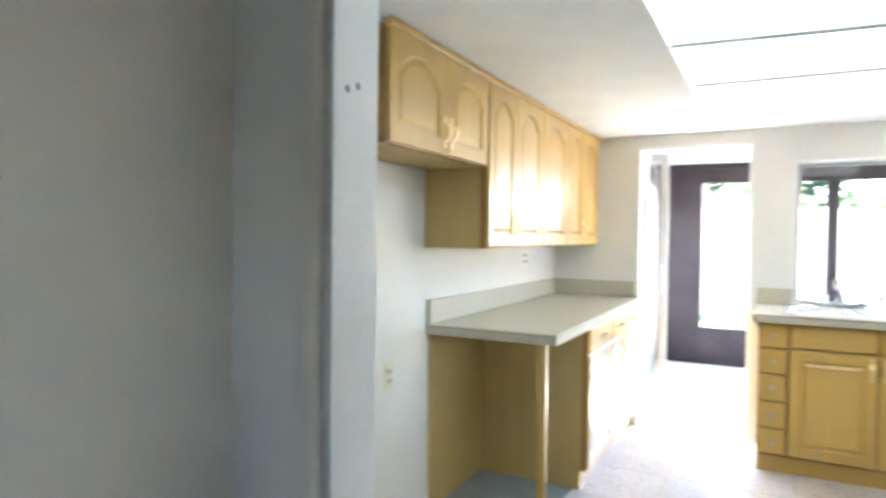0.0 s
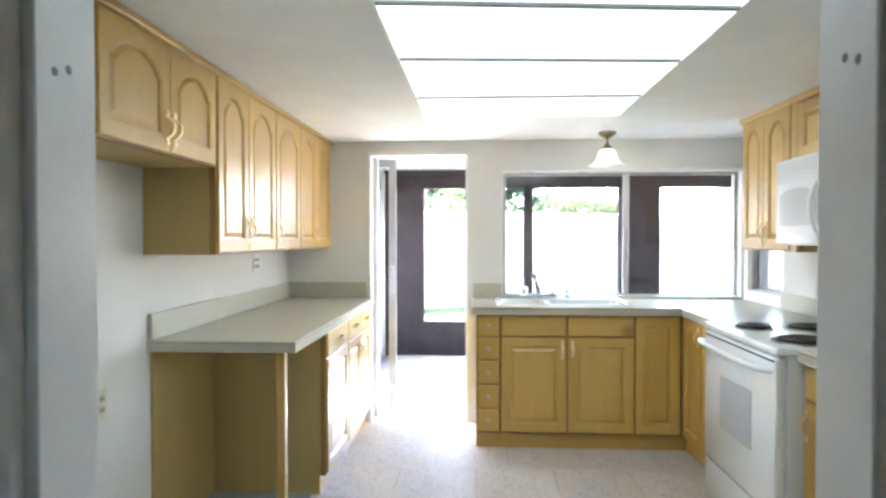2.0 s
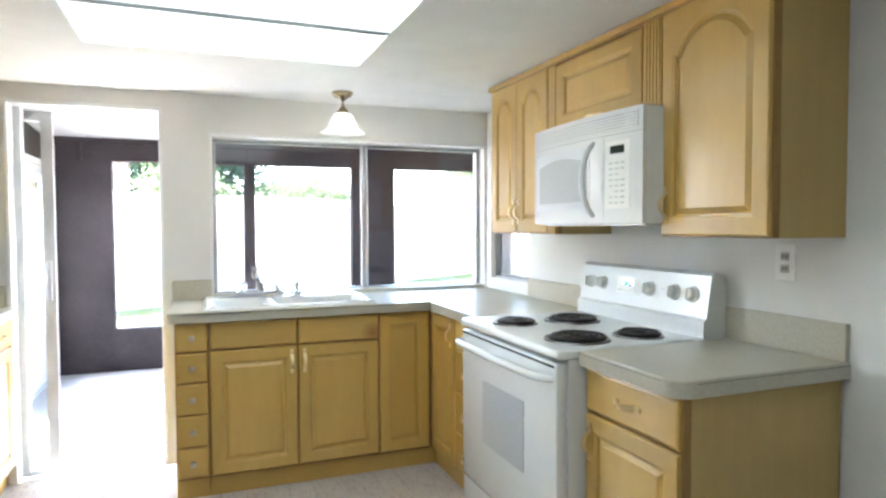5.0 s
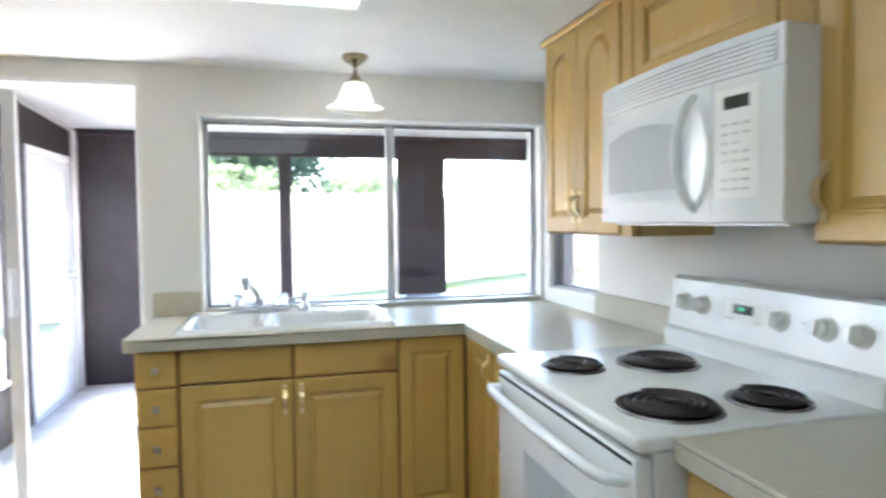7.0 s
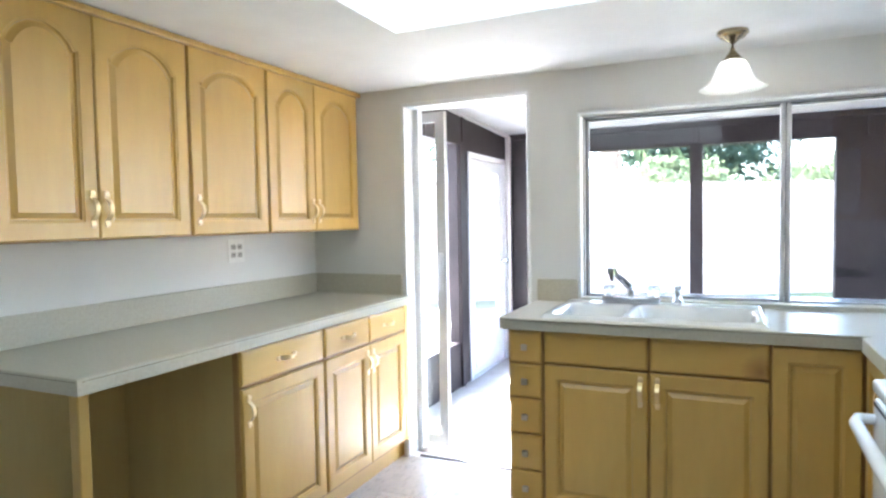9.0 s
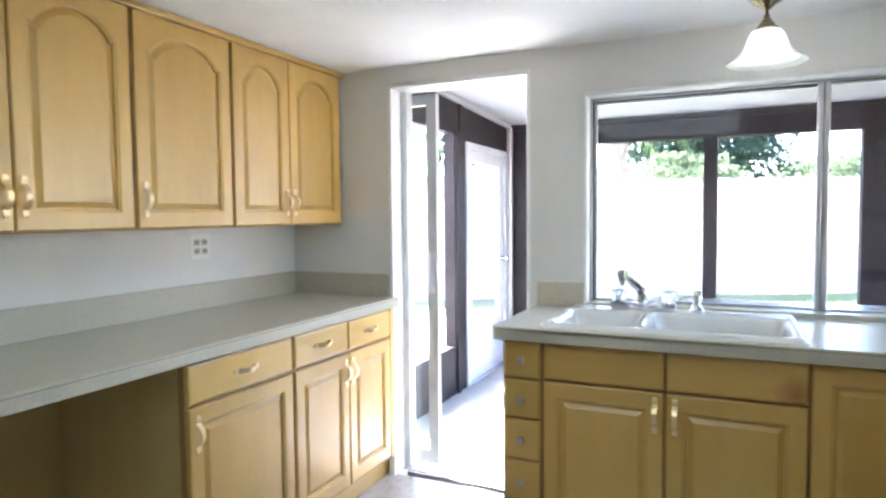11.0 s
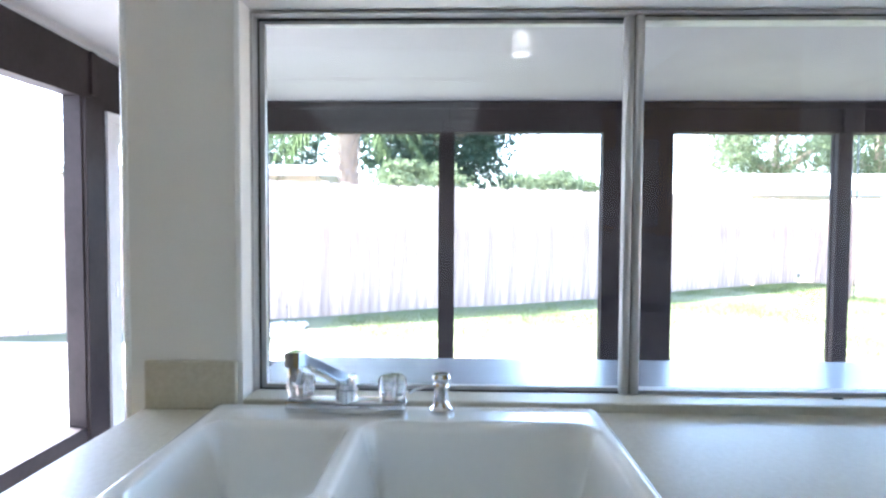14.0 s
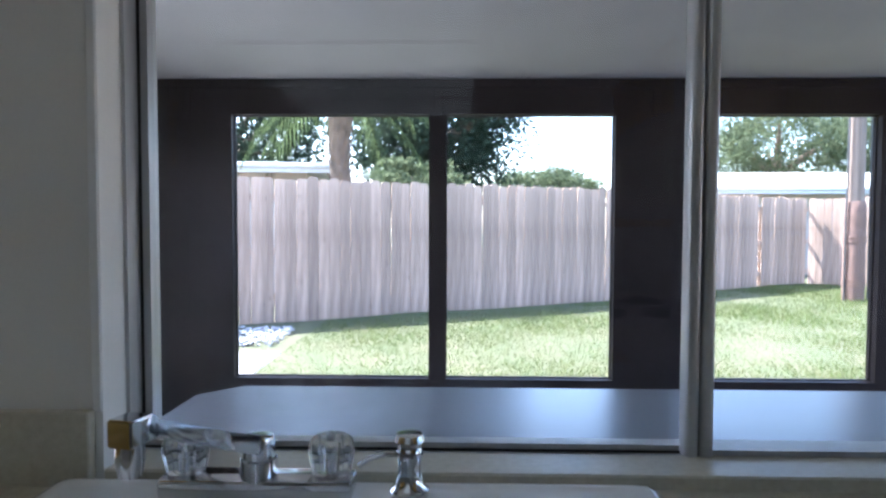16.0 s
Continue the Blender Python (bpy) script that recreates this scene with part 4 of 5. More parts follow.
bm = bmesh.new()
prism(bm, prof_mw + [(MW, 0.031), (0, 0.031)], 0.3165, MH)
grille = part("vent_grille", bm, ENAMEL, mw, smooth=35)
# no hollow here: a grey plate carries the shade between slats
part("recess", curved(0.02, MW - 0.02, 0.328, 0.388, 0.0004), OVENGLASS, grille, "grey plate coloured as the shade between louvres")
for k in range(6):
    part("slat", curved(0.018, MW - 0.018, 0.3285 + 0.0103 * k, 0.3352 + 0.0103 * k, 0.004), ENAMEL, grille)
panel = part("control_panel", curved(0.548, 0.668, 0.055, 0.292, 0.001), PLASTIC_W, mw)
part("display", curved(0.572, 0.642, 0.248, 0.276, 0.0018), DISPLAY, panel, "small dark display")
for r in range(8):
    for c in range(3):
        if (r, c) not in ((2, 0), (5, 2)):
            part("button", curved(0.566 + 0.029 * c, 0.586 + 0.029 * c, 0.072 + 0.02 * r, 0.078 + 0.02 * r, 0.0016), MARK, panel)
part("door_seam", curved(0.535, 0.5375, 0.01, 0.312, 0.0006), OVENGLASS, mw)
part("window_border", curved(0.03, 0.455, 0.06, 0.288, 0.0012), BORDER, mw, "pale grey window surround")
part("badge", boxed(0.025, bow(0.04) - 0.002, 0.03, 0.05, bow(0.04) + 0.01, 0.05, 0.002), ALU, mw)
part("underside", boxed(0.03, 0.05, -0.006, MW - 0.03, 0.36, 0.001), ALU, mw, "grey underside with filter")

# ---- pendant lamp ----
pen = thing("pendant_lamp", pose(1.03, 4.565, ZC - 0.0075) @ Matrix.Diagonal((0.96, 0.96, 0.9, 1)), "brass pendant lamp with a lit white glass bell shade", "pendant lamp")
part("canopy", lathe(bmesh.new(), [(0.0, 0.008), (0.06, 0.008), (0.061, -0.006), (0.052, -0.012), (0.049, -0.02), (0.026, -0.032), (0.012, -0.046), (0.0, -0.048)], 28), OLDBRASS, pen, smooth=40)
part("stem", lathe(bmesh.new(), [(0.0, -0.02), (0.006, -0.028), (0.0055, -0.062), (0.011, -0.069), (0.008, -0.078), (0.017, -0.084), (0.018, -0.092), (0.026, -0.097), (0.027, -0.106), (0.036, -0.112), (0.036, -0.128), (0.0, -0.128)], 20), OLDBRASS, pen, smooth=40)
bm = bmesh.new()
prof = [(0.034, -0.118), (0.048, -0.125), (0.060, -0.145), (0.070, -0.175), (0.082, -0.202), (0.104, -0.226), (0.128, -0.242), (0.126, -0.245), (0.101, -0.230), (0.078, -0.205), (0.066, -0.176), (0.056, -0.147), (0.045, -0.130), (0.034, -0.124)]
nn = 48
rings = []
for r, z in prof:
    wob = lambda k: 1 + 0.028 * max(0, (r - 0.08) / 0.05) * math.cos(2 * math.pi * k * 8 / nn)
    rings.append([bm.verts.new((r * wob(k) * math.cos(2 * math.pi * k / nn), r * wob(k) * math.sin(2 * math.pi * k / nn), z)) for k in range(nn)])
for s, t in zip(rings, rings[1:]):
    for k in range(nn):
        bm.faces.new([s[k], s[(k + 1) % nn], t[(k + 1) % nn], t[k]])
part("shade", bm, FROST, pen, "frosted white glass bell shade", smooth=True)
part("bulb", lathe(bmesh.new(), [(0.0, -0.128), (0.014, -0.13), (0.016, -0.15), (0.03, -0.18), (0.033, -0.2), (0.026, -0.222), (0.0, -0.232)], 20), BULB, pen, "lit bulb", smooth=True)

# ---- outlets ----


def outlet(m, w, h, gangs, mat, label):
    o = thing("wall_outlet", m, label, "outlet")
    part("plate", boxed(-w / 2, -0.006, -h / 2, w / 2, 0, h / 2, 0.002), mat, o)
    for g in range(gangs):
        cx = (g - (gangs - 1) / 2) * 0.045
        for cz in (-0.02, 0.02):
            soc = part("socket", boxed(cx - 0.016, -0.008, cz - 0.0135, cx + 0.016, -0.004, cz + 0.0135, 0.003), SOCKET, o, "greyed socket face")
            for sx in (-0.006, 0.006):
                part("slot", boxed(cx + sx - 0.002, -0.0085, cz - 0.005, cx + sx + 0.002, -0.0075, cz + 0.006), RUBBER, soc)
    return o


outlet(pose(XL, 2.572, 0.728, 0, 0, 90), 0.07, 0.115, 1, PLASTIC, "ivory wall outlet low on the wall")
outlet(pose(XL, 4.222, 1.193, 0, 0, 90), 0.115, 0.115, 2, PLASTIC_W, "white double outlet plate above the backsplash")
outlet(pose(XR, 2.606, 1.197, 0, 0, -90), 0.075, 0.12, 1, PLASTIC_W, "white wall outlet beside the range")
structure("baseboard", boxed(XL, YN, 0, XL + 0.012, 2.92, 0.08, 0.002), TRIM, "white painted baseboard", "trim")
structure("baseboard_right", boxed(XR - 0.012, YN, 0, XR, 2.398, 0.08, 0.002), TRIM, "white painted baseboard", "trim")
structure("plinth_block", boxed(-0.648, YB - 0.03, 0, -0.612, YB - 0.0125, 0.1, 0.003), TRIM, "small white base block beside the doorway", "trim")

# ---- the screened porch ----
ZP = -0.05
PL, PR, PF = -0.985, 4.6, 7.76
structure("porch_floor", boxed(PL - 0.09, 5.04, -0.2, PR + 0.09, PF + 0.12, ZP), CONCRETE, "sunlit pale concrete porch floor", "floor")
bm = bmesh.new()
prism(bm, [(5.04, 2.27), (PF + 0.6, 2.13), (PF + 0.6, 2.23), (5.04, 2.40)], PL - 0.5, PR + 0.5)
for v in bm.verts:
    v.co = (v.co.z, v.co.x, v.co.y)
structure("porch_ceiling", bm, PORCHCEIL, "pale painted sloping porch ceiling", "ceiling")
HOLES = [(-0.485, 0.706), (0.805, 1.81), (2.282, 3.37), (3.465, 4.5)]
far = structure("porch_wall_far", plate((PL - 0.09, PR + 0.09), (-0.2, 2.2), [(a, b, 0.352, 1.947) for a, b in HOLES], PF, PF + 0.09, "y"), BROWN, "dark brown porch wall with open screened bays", "wall")
for a, b in HOLES:
    part("screen_frame", plate((a, b), (0.352, 1.947), [(a + 0.006, b - 0.006, 0.358, 1.941)], PF + 0.05, PF + 0.075, "y"), BROWN, far)
for x in (0.755, 2.046, 3.417, -0.75):
    part("batten", boxed(x - 0.022, PF - 0.012, 1.945, x + 0.022, PF - 0.0005, 2.14, 0.003), BROWN, far)
part("top_plate", boxed(PL, PF - 0.02, 2.10, PR, PF - 0.0005, 2.15, 0.004), BROWN, far)
lw = structure("porch_wall_left", plate((5.04, PF + 0.09), (-0.2, 2.35), [(5.12, 6.49, 0.32, 1.94), (6.70, 7.66, -0.05, 1.905)], PL - 0.09, PL, "x"), BROWN, "dark brown porch side wall with a screened bay", "wall")
part("post", boxed(PL - 0.001, 6.50, ZP, PL + 0.02, 6.56, 1.94, 0.004), BROWN, lw)
part("batten", boxed(PL + 0.0005, 6.57, 1.96, PL + 0.014, 6.62, 2.19, 0.003), BROWN, lw)
part("batten", boxed(PL + 0.0005, 5.35, 1.96, PL + 0.014, 5.40, 2.24, 0.003), BROWN, lw)
bm = bmesh.new()
prism(bm, [(5.05, 2.236), (PF - 0.03, 2.121), (PF - 0.03, 2.153), (5.05, 2.268)], PL + 0.0005, PL + 0.028)
for v in bm.verts:
    v.co = (v.co.z, v.co.x, v.co.y)
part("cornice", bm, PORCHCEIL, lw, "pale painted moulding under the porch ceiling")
part("corner_post", boxed(PL + 0.0005, 7.69, ZP, PL + 0.04, PF - 0.001, 2.13, 0.004), ALU, lw, "grey corner post")
structure("porch_side_floor", boxed(XR + 0.151, 2.9, -0.2, PR + 0.09, 5.04, ZP - 0.001), CONCRETE, "pale concrete porch floor round the corner", "floor")
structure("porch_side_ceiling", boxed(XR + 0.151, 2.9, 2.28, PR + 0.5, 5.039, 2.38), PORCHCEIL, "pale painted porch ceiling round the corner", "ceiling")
structure("porch_wall_end", boxed(XR + 0.151, 2.81, -0.2, PR, 2.9, 2.38), BROWN, "dark brown porch end wall", "wall")
structure("porch_wall_right", plate((2.9, PF), (-0.2, 2.3), [(3.1, 4.2, 0.337, 1.94), (4.3, 5.3, 0.337, 1.94), (5.4, 6.4, 0.337, 1.94), (6.5, 7.6, 0.337, 1.94)], PR, PR + 0.09, "x"), BROWN, "dark brown porch end wall", "wall")
sd = thing("door_2", pose(PL, 6.705, ZP, 0, 0, 90), "white aluminium storm door with a tall glass pane", "door", kind="structure")
part("door_frame", plate((0, 0.95), (0, 1.95), [(0.045, 0.905, 0.012, 1.90)], -0.012, 0.07, "y"), STORM, sd)
leaf = part("door_leaf", plate((0.047, 0.903), (0.014, 1.898), [(0.15, 0.80, 0.46, 1.80)], 0.012, 0.045, "y"), STORM, sd)
part("pane", boxed(0.148, 0.026, 0.458, 0.802, 0.031, 1.802), PANE, leaf)
part("crossbar", boxed(0.149, 0.015, 1.02, 0.801, 0.04, 1.05, 0.003), STORM, leaf)
part("kick_panel", boxed(0.16, 0.004, 0.08, 0.79, 0.012, 0.40, 0.003), STORM, leaf)
part("knob", tube(bmesh.new(), [(0.86, 0.012, 0.98), (0.86, -0.01, 0.98), (0.86, -0.02, 0.98), (0.86, -0.05, 0.98), (0.86, -0.06, 0.98)], [0.022, 0.012, 0.02, 0.024, 0.014], 14), CHROME, leaf, "round chrome knob", smooth=40)
part("latch", boxed(0.07, -0.004, 0.98, 0.1, 0.012, 1.06, 0.003), ALU, leaf)
shelf = thing("pass_shelf", pose(0, 0, 0), "grey painted serving shelf outside the window", "shelf")
part("board", prism(bmesh.new(), [(0.262, YB + 0.152), (3.0, YB + 0.152), (3.0, 5.50), (0.355, 5.50), (0.27, 5.415)], 0.874, 0.899), SHELF, shelf)
for x in (0.5, 1.5, 2.5):
    part("bracket", prism(bmesh.new(), [(x, YB + 0.151), (x + 0.03, YB + 0.151), (x + 0.03, 5.40), (x, 5.40)], 0.84, 0.874), BROWN, shelf)

# ---- the yard ----
ZG = -0.08
ground = structure("ground", boxed(-400, -400, -1.0, 400, 400, -0.205), SOIL, "lawn soil reaching the horizon", "ground")


def sheet(name, x0, y0, x1, y1, z, mat, label, cat, nx=40, ny=40, rise=0.03):
    bm = bmesh.new()
    g = [[bm.verts.new((x0 + (x1 - x0) * i / nx, y0 + (y1 - y0) * j / ny, z + rise * noise.noise(Vector((i * 0.35, j * 0.35, 1.7))))) for i in range(nx + 1)] for j in range(ny + 1)]
    for j in range(ny):
        for i in range(nx):
            bm.faces.new([g[j][i], g[j][i + 1], g[j + 1][i + 1], g[j + 1][i]])
    return structure(name, bm, mat, label, cat, True)


sheet("lawn", -14, PF + 0.1, 40, 40, ZG, SOIL, "patchy green lawn behind the house", "lawn", 80, 50)
structure("patio", boxed(-9.0, 3.0, -0.3, PL - 0.1, 8.0, -0.045), CONCRETE, "bright pale concrete patio", "patio")
structure("patio_walk", boxed(-9.0, 8.0, -0.3, -0.95, 10.45, -0.05, 0.01), CONCRETE, "bright pale concrete patio", "patio")
structure("side_yard", boxed(4.7, -4.0, -0.3, 12.0, 7.7, -0.06), CONCRETE, "pale concrete strip beside the house", "patio")


def picket_mesh(h, w=0.151, t=0.017):
    bm = bmesh.new()
    pts = [(0, 0), (w, 0), (w, h - 0.035), (w - 0.012, h - 0.018), (w - 0.035, h), (0.035, h), (0.012, h - 0.018), (0, h - 0.035)]
    prism(bm, pts, 0, t)
    for v in bm.verts:
        v.co = (v.co.x, v.co.z, v.co.y)
    return bm


PICKETS = [mesh_object("picket", picket_mesh(h), FENCEWOOD) for h in (2.0, 2.03, 2.01)]
rail_label = "weathered grey cedar privacy fence with dog-eared pickets"
picket_used = [False] * 3


def fence_run(a, b):
    a, b = Vector((*a, 0)), Vector((*b, 0))
    d = b - a
    ang = math.degrees(math.atan2(d.y, d.x))
    f = thing("fence", pose(a.x, a.y, ZG - 0.02, 0, 0, ang), rail_label, "fence", "yard fence runs")
    n = int(d.length / 0.156)
    for z in (0.25, 0.95, 1.7):
        part("rail", boxed(0, 0.02, z, d.length, 0.058, z + 0.085), FENCEWOOD, f)
    for k in range(int(d.length / 2.4) + 1):
        part("post", boxed(k * 2.4, 0.06, -0.1, k * 2.4 + 0.09, 0.15, 1.72), FENCEWOOD, f)
    for k in range(n):
        v = random.randrange(3)
        m = pose(k * 0.156 + random.uniform(-0.002, 0.002), random.uniform(-0.003, 0.003), random.uniform(-0.012, 0.012), 0, random.uniform(-0.35, 0.35), random.uniform(-1.2, 1.2))
        if not picket_used[v]:
            picket_used[v] = True
            PICKETS[v].parent, PICKETS[v].matrix_basis = f, m
        else:
            share("picket", PICKETS[v], f, m)
    return f


fence_run((-9.0, 8.8), (3.66, 15.25))
fence_run((3.66, 15.25), (7.6, 18.0))
fence_run((7.6, 18.0), (9.15, 18.95))
fence_run((9.15, 18.95), (14.4, 14.4))
fence_run((-9.0, 8.7), (-9.0, -2.0))
fence_run((9.0, -2.0), (9.0, 9.0))

pole = thing("utility_pole", pose(8.06, 15.5, ZG), "weathered wooden utility pole with a banded rusty sleeve", "utility pole")
part("shaft", lathe(bmesh.new(), [(0.145, 0.0), (0.14, 2.0), (0.125, 5.0), (0.11, 9.0), (0.0, 9.0)], 20), POLEWOOD, pole, smooth=40)
part("sleeve", lathe(bmesh.new(), [(0.175, -0.05), (0.18, 0.3), (0.175, 1.5), (0.168, 1.75), (0.146, 1.8)], 20), SLEEVE, pole, "brown rusty sleeve", smooth=40)
for z in (0.28, 0.36, 1.06, 1.14):
    part("band", lathe(bmesh.new(), [(0.175, z), (0.190, z), (0.190, z + 0.035), (0.175, z + 0.035)], 20), SLEEVE, pole)
part("conduit", tube(bmesh.new(), [(-0.2, -0.06, 0), (-0.2, -0.06, 1.5), (-0.18, -0.05, 2.2), (-0.17, -0.05, 6)], 0.018, 8), CABLE, pole)
part("conduit", tube(bmesh.new(), [(0.2, -0.09, 0), (0.2, -0.09, 1.7), (0.185, -0.07, 6)], 0.014, 8), CABLE, pole)
wire = tagged(mesh_object("overhead_wire", tube(bmesh.new(), [(-12 + 20.0 * k / 12, 17.5 - 0.17 * k, 3.6 + 2.2 * (k / 12) - 0.9 * math.sin(math.pi * k / 12)) for k in range(13)], 0.012, 6), CABLE), "thin sagging overhead service wire", "wire", kind="")

# neighbouring houses beyond the fence


def neighbour(name, x0, y0, x1, y1, eave, ridge, label, wall_mat, roof_mat, turn=0.0):
    h = thing(name, pose(x0, y0, ZG, 0, 0, turn), label, "house")
    w, d = x1 - x0, y1 - y0
    part("wall", boxed(0, 0, 0, w, d, eave), wall_mat, h)
    bm = bmesh.new()
    prism(bm, [(-0.6, eave + 0.002), (d + 0.6, eave + 0.002), (d + 0.6, eave + 0.12), (d / 2, ridge + 0.14), (-0.6, eave + 0.12)], -0.6, w + 0.6)
    for v in bm.verts:
        v.co = (v.co.z, v.co.x, v.co.y)
    part("roof", bm, roof_mat, h)
    part("fascia", boxed(-0.6, -0.64, eave - 0.06, w + 0.6, -0.60, eave + 0.13), GUTTER, h)
    part("gutter", boxed(-0.6, -0.72, eave + 0.02, w + 0.6, -0.64, eave + 0.11, 0.02), GUTTER, h)
    for k in range(3):
        wx = w * (0.2 + 0.28 * k)
        wi = part("window", boxed(wx, -0.03, 0.95, wx + 0.9, 0.01, 1.9), GUTTER, h)
        part("pane", boxed(wx + 0.05, -0.035, 1.0, wx + 0.85, -0.028, 1.85), DISPLAY, wi)
    return h


neighbour("house", -13.0, 14.9, -2.0, 20.3, 2.38, 2.53, "low neighbouring house with a pale gutter", STUCCO, ROOFWHITE, 8)
neighbour("house", 7.5, 21.5, 32.0, 30.0, 2.25, 2.98, "low neighbouring house with a bright white roof", STUCCO, ROOFWHITE, -2)


# trees


def leaf_cloud(centre, radii, count, size, seed, droop=0.0):
    rs = np.random.RandomState(seed)
    nclump = max(8, count // 110)
    cl = rs.normal(size=(nclump, 3))
    cl /= np.linalg.norm(cl, axis=1)[:, None]
    cl *= (rs.uniform(0.35, 1.0, nclump) ** 0.6)[:, None]
    cl = cl * np.array(radii) + np.array(centre)
    who = rs.randint(0, nclump, count)
    p = cl[who] + rs.normal(size=(count, 3)) * np.array(radii) * 0.13
    a = rs.normal(size=(count, 3))
    a /= np.linalg.norm(a, axis=1)[:, None]
    b = np.cross(a, rs.normal(size=(count, 3)))
    b /= np.linalg.norm(b, axis=1)[:, None]
    s = (size * rs.uniform(0.6, 1.3, count))[:, None]
    v = np.empty((count, 4, 3))
    v[:, 0], v[:, 1], v[:, 2], v[:, 3] = p - a * s, p + b * s * 0.5, p + a * s, p - b * s * 0.5
    me = bpy.data.meshes.new("crown")
    me.from_pydata(v.reshape(-1, 3).tolist(), [], np.arange(count * 4).reshape(-1, 4).tolist())
    return me


def tree(name, x, y, height, radii, count, size, mat, seed, label):
    rnd = random.Random(seed)
    t = thing(name, pose(x, y, ZG), label, "tree")
    top = height - radii[2]
    r0 = 0.05 * height
    part("trunk", tube(bmesh.new(), [(0, 0, -0.1), (0.05, 0.03, top * 0.4), (-0.05, 0.05, top * 0.8), (0, 0, top + radii[2] * 0.4)], [r0, r0 * 0.8, r0 * 0.6, r0 * 0.25], 10), BARK, t, smooth=60)
    for k in range(6):
        an = 2 * math.pi * k / 6 + rnd.uniform(-0.4, 0.4)
        ex, ey = radii[0] * 0.75 * math.cos(an), radii[1] * 0.75 * math.sin(an)
        z1 = top + radii[2] * rnd.uniform(-0.5, 0.6)
        part("limb", tube(bmesh.new(), [(0, 0, top * 0.7), (ex * 0.4, ey * 0.4, top * 0.85 + (z1 - top) * 0.3), (ex, ey, z1)], [r0 * 0.5, r0 * 0.32, r0 * 0.1], 7), BARK, t, smooth=60)
    me = leaf_cloud((0, 0, top), radii, count, size, seed)
    me.materials.append(mat)
    cr = new("crown", me)
    cr.parent = t
    return t


tree("oak_tree", 0.1, 24.0, 7.9, (3.0, 2.3, 3.1), 34000, 0.085, LEAF_D, 3, "broad dark green oak tree behind the fence")
tree("oak_tree", -7.0, 25.0, 7.8, (3.6, 3.0, 3.1), 26000, 0.09, LEAF_D, 5, "broad dark green oak tree behind the house")
tree("small_tree", 4.5, 30.0, 3.6, (2.6, 1.8, 0.8), 9000, 0.08, LEAF_L, 7, "small light green tree behind the fence")
tree("shrub_tree", -0.2, 19.0, 2.85, (1.3, 1.1, 0.6), 5000, 0.07, LEAF_L, 9, "light green shrub behind the fence")
tree("pine_tree", 17.5, 37.0, 7.8, (3.6, 3.2, 2.4), 15000, 0.1, LEAF_L, 11, "tall light green pine tree beyond the white roof")
tree("pine_tree", 23.5, 38.0, 8.2, (3.6, 3.2, 2.4), 15000, 0.1, LEAF_L, 13, "tall light green pine tree beyond the white roof")
tree("pine_tree", 30.0, 40.0, 9.0, (4.5, 3.5, 3.2), 14000, 0.11, LEAF_L, 15, "tall light green pine tree beyond the white roof")

palm = thing("palm_tree", pose(-1.25, 15.4, ZG), "palm tree with a shaggy trunk behind the fence", "palm tree")
part("trunk", tube(bmesh.new(), [(0.02 * math.sin(k), 0, 4.0 * k / 16) for k in range(17)], [0.17 + 0.02 * (k % 2) + 0.03 * (k > 11) for k in range(17)], 12), BARK, palm)
rnd = random.Random(21)
bm = bmesh.new()
for k in range(110):
    an, z = k * 2.4, 1.6 + 2.3 * k / 110
    d = Vector((math.cos(an), math.sin(an), 0))
    side = Vector((-d.y, d.x, 0))
    p = d * 0.15 + Vector((0, 0, z))
    q = d * (0.21 + 0.05 * rnd.random()) + Vector((0, 0, z + 0.16 + 0.06 * rnd.random()))
    v1, v2, v3, v4 = [bm.verts.new(v) for v in (p - side * 0.05, p + side * 0.05, q + side * 0.022, q - side * 0.022)]
    v5 = bm.verts.new(p + Vector((0, 0, 0.1)))
    for f in ((v1, v2, v3, v4), (v2, v5, v3), (v5, v1, v4), (v5, v4, v3)):
        bm.faces.new(f)
part("boots", bm, BARK, palm, "shaggy cut frond stubs")
for k in range(26):
    an, lift = 2 * math.pi * k / 26 + rnd.uniform(-0.1, 0.1), rnd.uniform(-0.5, 0.9)
    L = rnd.uniform(1.5, 2.1)
    bm = bmesh.new()
    mid = []
    for i in range(11):
        u = i / 10
        mid.append(Vector((math.cos(an) * L * u * (1 - 0.1 * u), math.sin(an) * L * u * (1 - 0.1 * u), 4.0 + L * (lift * u - 1.0 * u * u * (0.6 + 0.3 * lift)))))
    side = Vector((-math.sin(an), math.cos(an), 0))
    for i in range(1, 11):
        for s in (-1, 1):
            wl = 0.38 * math.sin(math.pi * (0.12 + 0.8 * i / 10))
            p, q = mid[i - 1], mid[i]
            tip = q + side * s * wl + Vector((0, 0, -0.22)) + (q - p) * 0.8
            for f in (0.0, 0.5):
                a0 = p.lerp(q, f)
                a1 = p.lerp(q, f + 0.28)
                bm.faces.new([bm.verts.new(a0), bm.verts.new(a1), bm.verts.new(tip + (q - p) * f)])
    tube(bm, mid, [0.02 * (1 - 0.8 * i / 10) for i in range(11)], 5)
    part("frond", bm, PALMLEAF, palm)

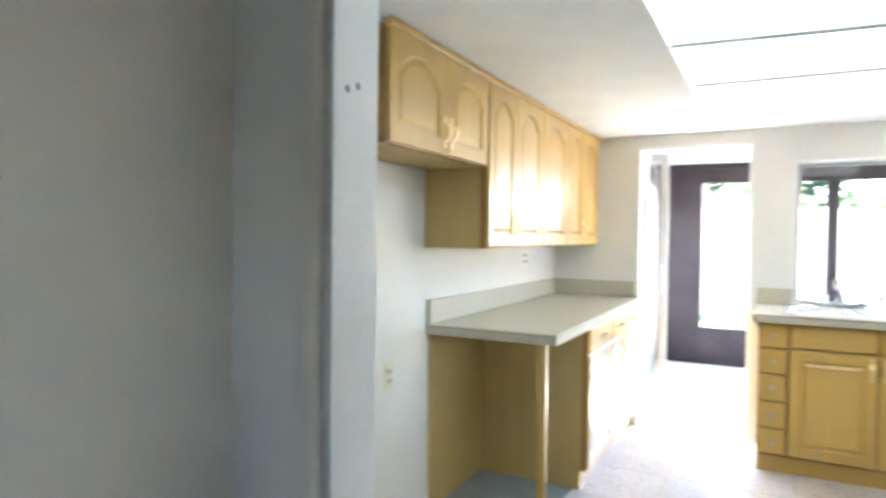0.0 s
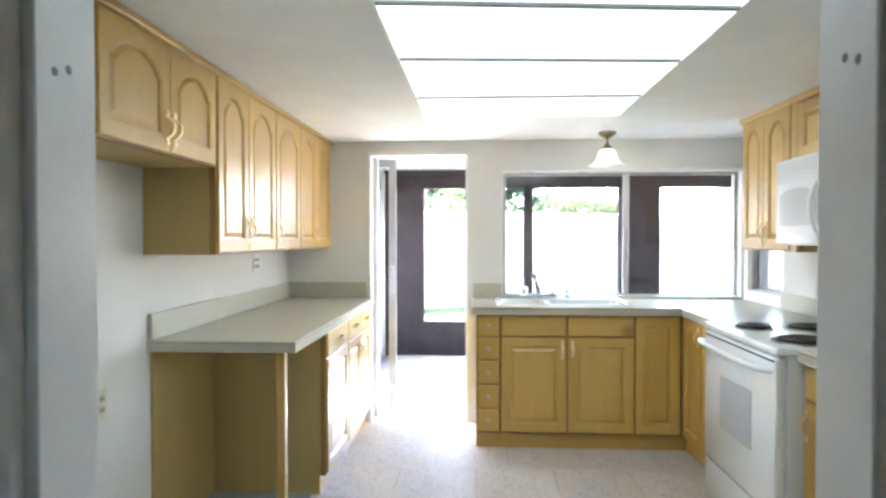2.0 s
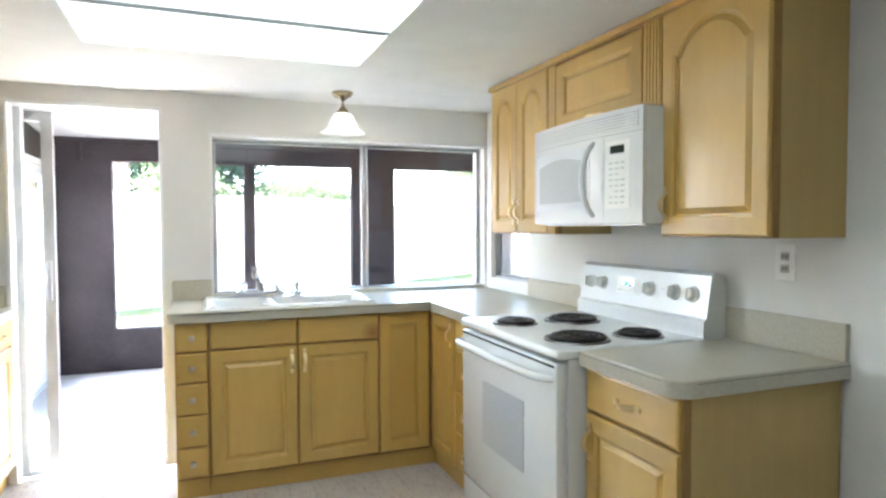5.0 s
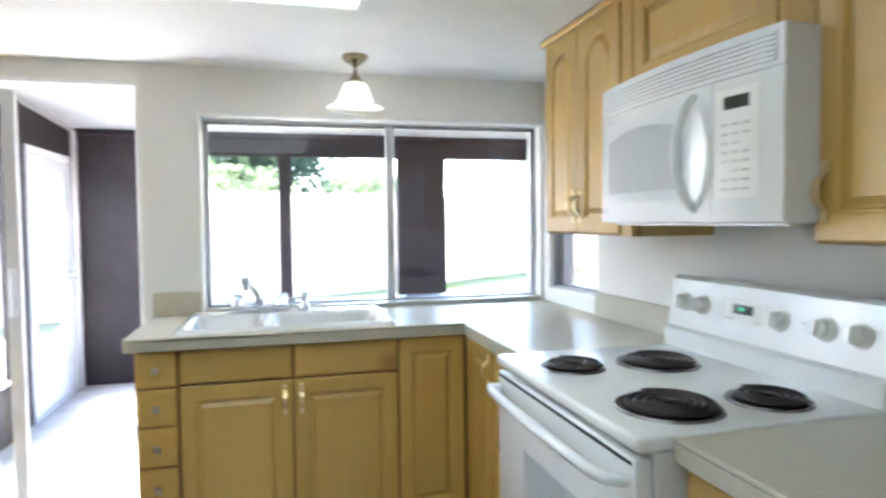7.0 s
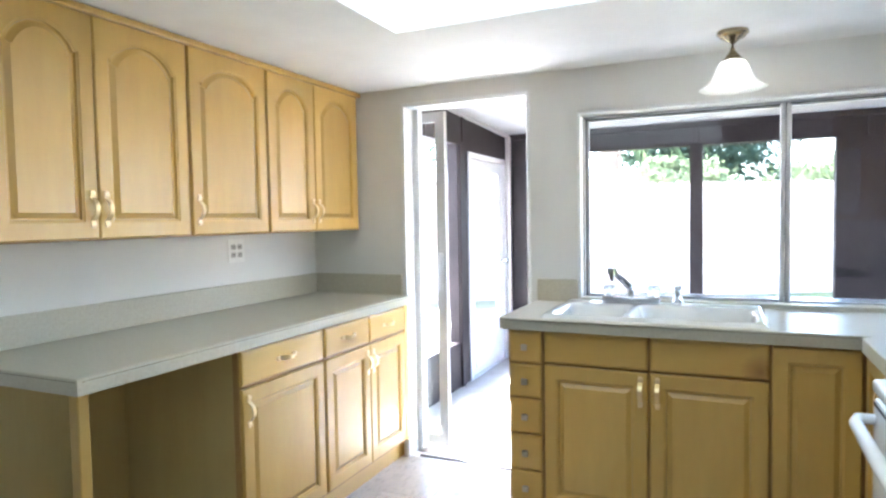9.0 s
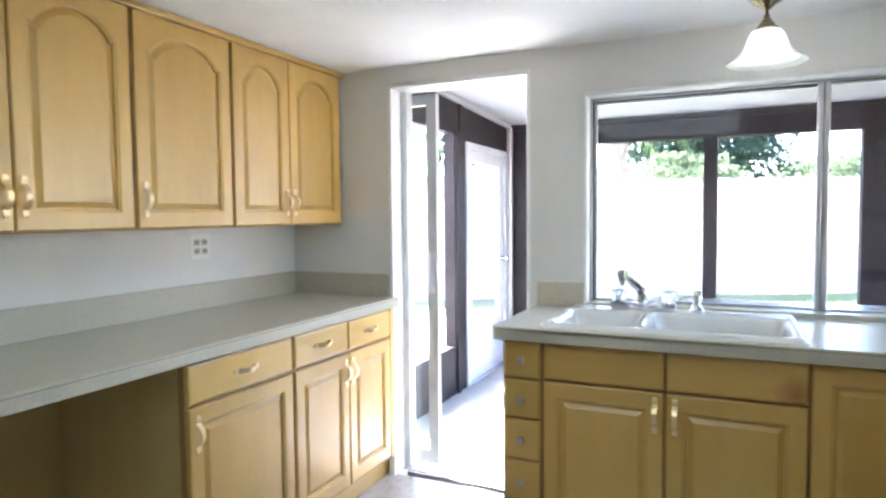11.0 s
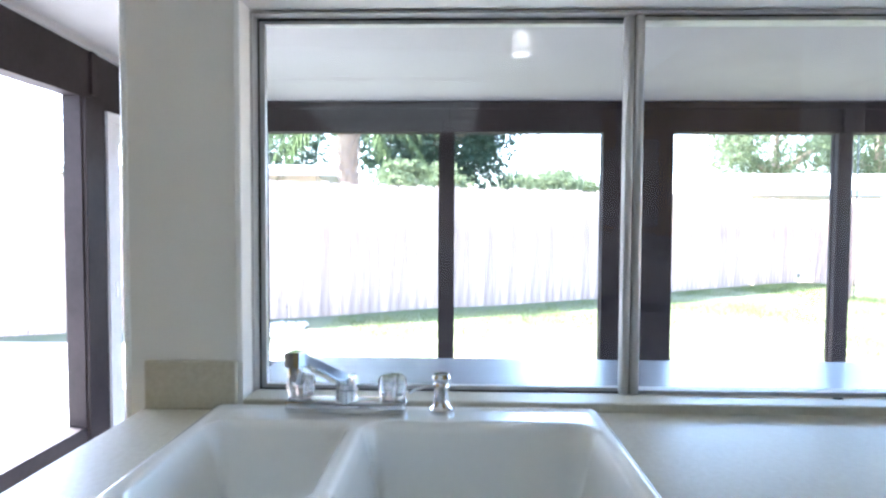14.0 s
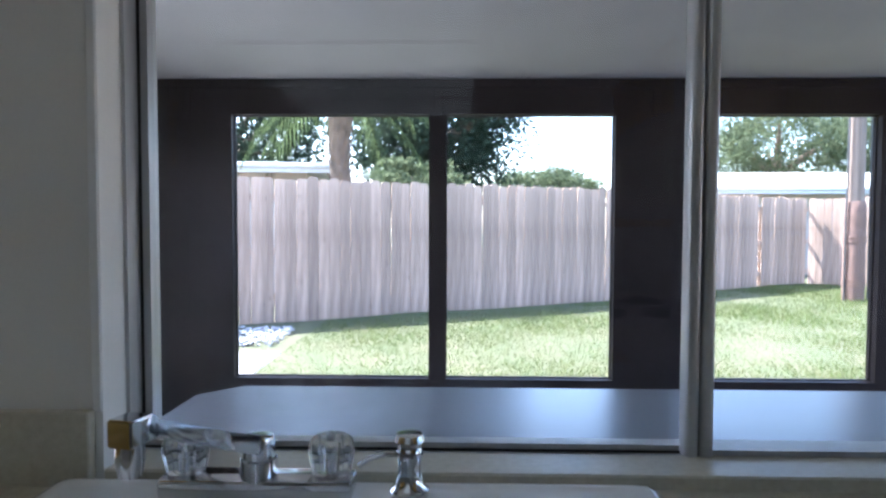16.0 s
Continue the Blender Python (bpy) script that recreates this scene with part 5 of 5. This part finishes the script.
# gravel heap at the fence foot
rs = np.random.RandomState(4)
bm = bmesh.new()
for k in range(700):
    x, y = -2.1 + rs.uniform(0, 0.95), 10.8 + rs.uniform(0, 1.0)
    r = rs.uniform(0.012, 0.03)
    bmesh.ops.create_icosphere(bm, subdivisions=1, radius=r, matrix=Matrix.Translation((x, y, ZG + 0.015 + rs.uniform(0, 0.06))) @ Matrix.Diagonal((1, rs.uniform(0.6, 1), rs.uniform(0.5, 0.9), 1)))
tagged(mesh_object("rubble", bm, STONE), "small heap of grey rubble at the fence foot", "rubble", kind="stuff")

# grass blades
rs = np.random.RandomState(8)
count = 150000
gx = np.where(rs.uniform(size=count) < 0.75, rs.uniform(-0.95, 9.5, count), rs.uniform(-0.95, 14.0, count))
gy = 7.9 + (rs.uniform(size=count) ** 1.2) * 10.6
keep = gy < np.minimum(15.2 + np.where(gx < 3.66, 0.509, 0.69) * (gx - 3.66), 18.8 - 0.86 * (gx - 9.15))
gx, gy = gx[keep], gy[keep]
n = len(gx)
h = rs.uniform(0.03, 0.085, n) * (0.6 + 0.8 * np.array([max(0.0, noise.noise(Vector((x * 0.9, y * 0.9, 0.3))) + 0.4) for x, y in zip(gx, gy)]))
ang = rs.uniform(0, 6.283, n)
lean = rs.normal(size=(n, 2)) * 0.03
base = np.stack([gx, gy, np.full(n, ZG - 0.01)], 1)
off = np.stack([np.cos(ang), np.sin(ang), np.zeros(n)], 1) * 0.0045
tipv = base + np.stack([lean[:, 0], lean[:, 1], h], 1)
v = np.stack([base - off, base + off, tipv], 1).reshape(-1, 3)
me = bpy.data.meshes.new("grass")
me.from_pydata(v.tolist(), [], np.arange(n * 3).reshape(-1, 3).tolist())
me.materials.append(GRASS)
tagged(new("grass", me), "patchy sunlit pale green grass blades", "grass", kind="stuff")

# ---- vinyl floor tiles, laid in a running bond ----
T = 0.4425
TILES = [mesh_object("tile", boxed(0.0013, 0.0013, -0.004, T - 0.0013, T - 0.0013, 0.0, 0.0006), VINYL)]
row = -7
placed = False
while 3.975 + row * T < YB:
    ya, yb = max(YN - 0.105, 3.975 + row * T), min(YB, 3.975 + (row + 1) * T)
    x = -0.085 if row % 2 == 0 else 0.165
    while x > XL:
        x -= T
    while x < XR and yb - ya > 0.02:
        xa, xb = max(x, XL), min(x + T, XR)
        if xb - xa > 0.02:
            m = pose(xa, ya, 0) @ Matrix.Diagonal(((xb - xa) / T, (yb - ya) / T, 1, 1))
            if not placed:
                placed = True
                TILES[0].parent, TILES[0].matrix_basis = floor, m
            else:
                share("tile", TILES[0], floor, m)
        x += T
    row += 1
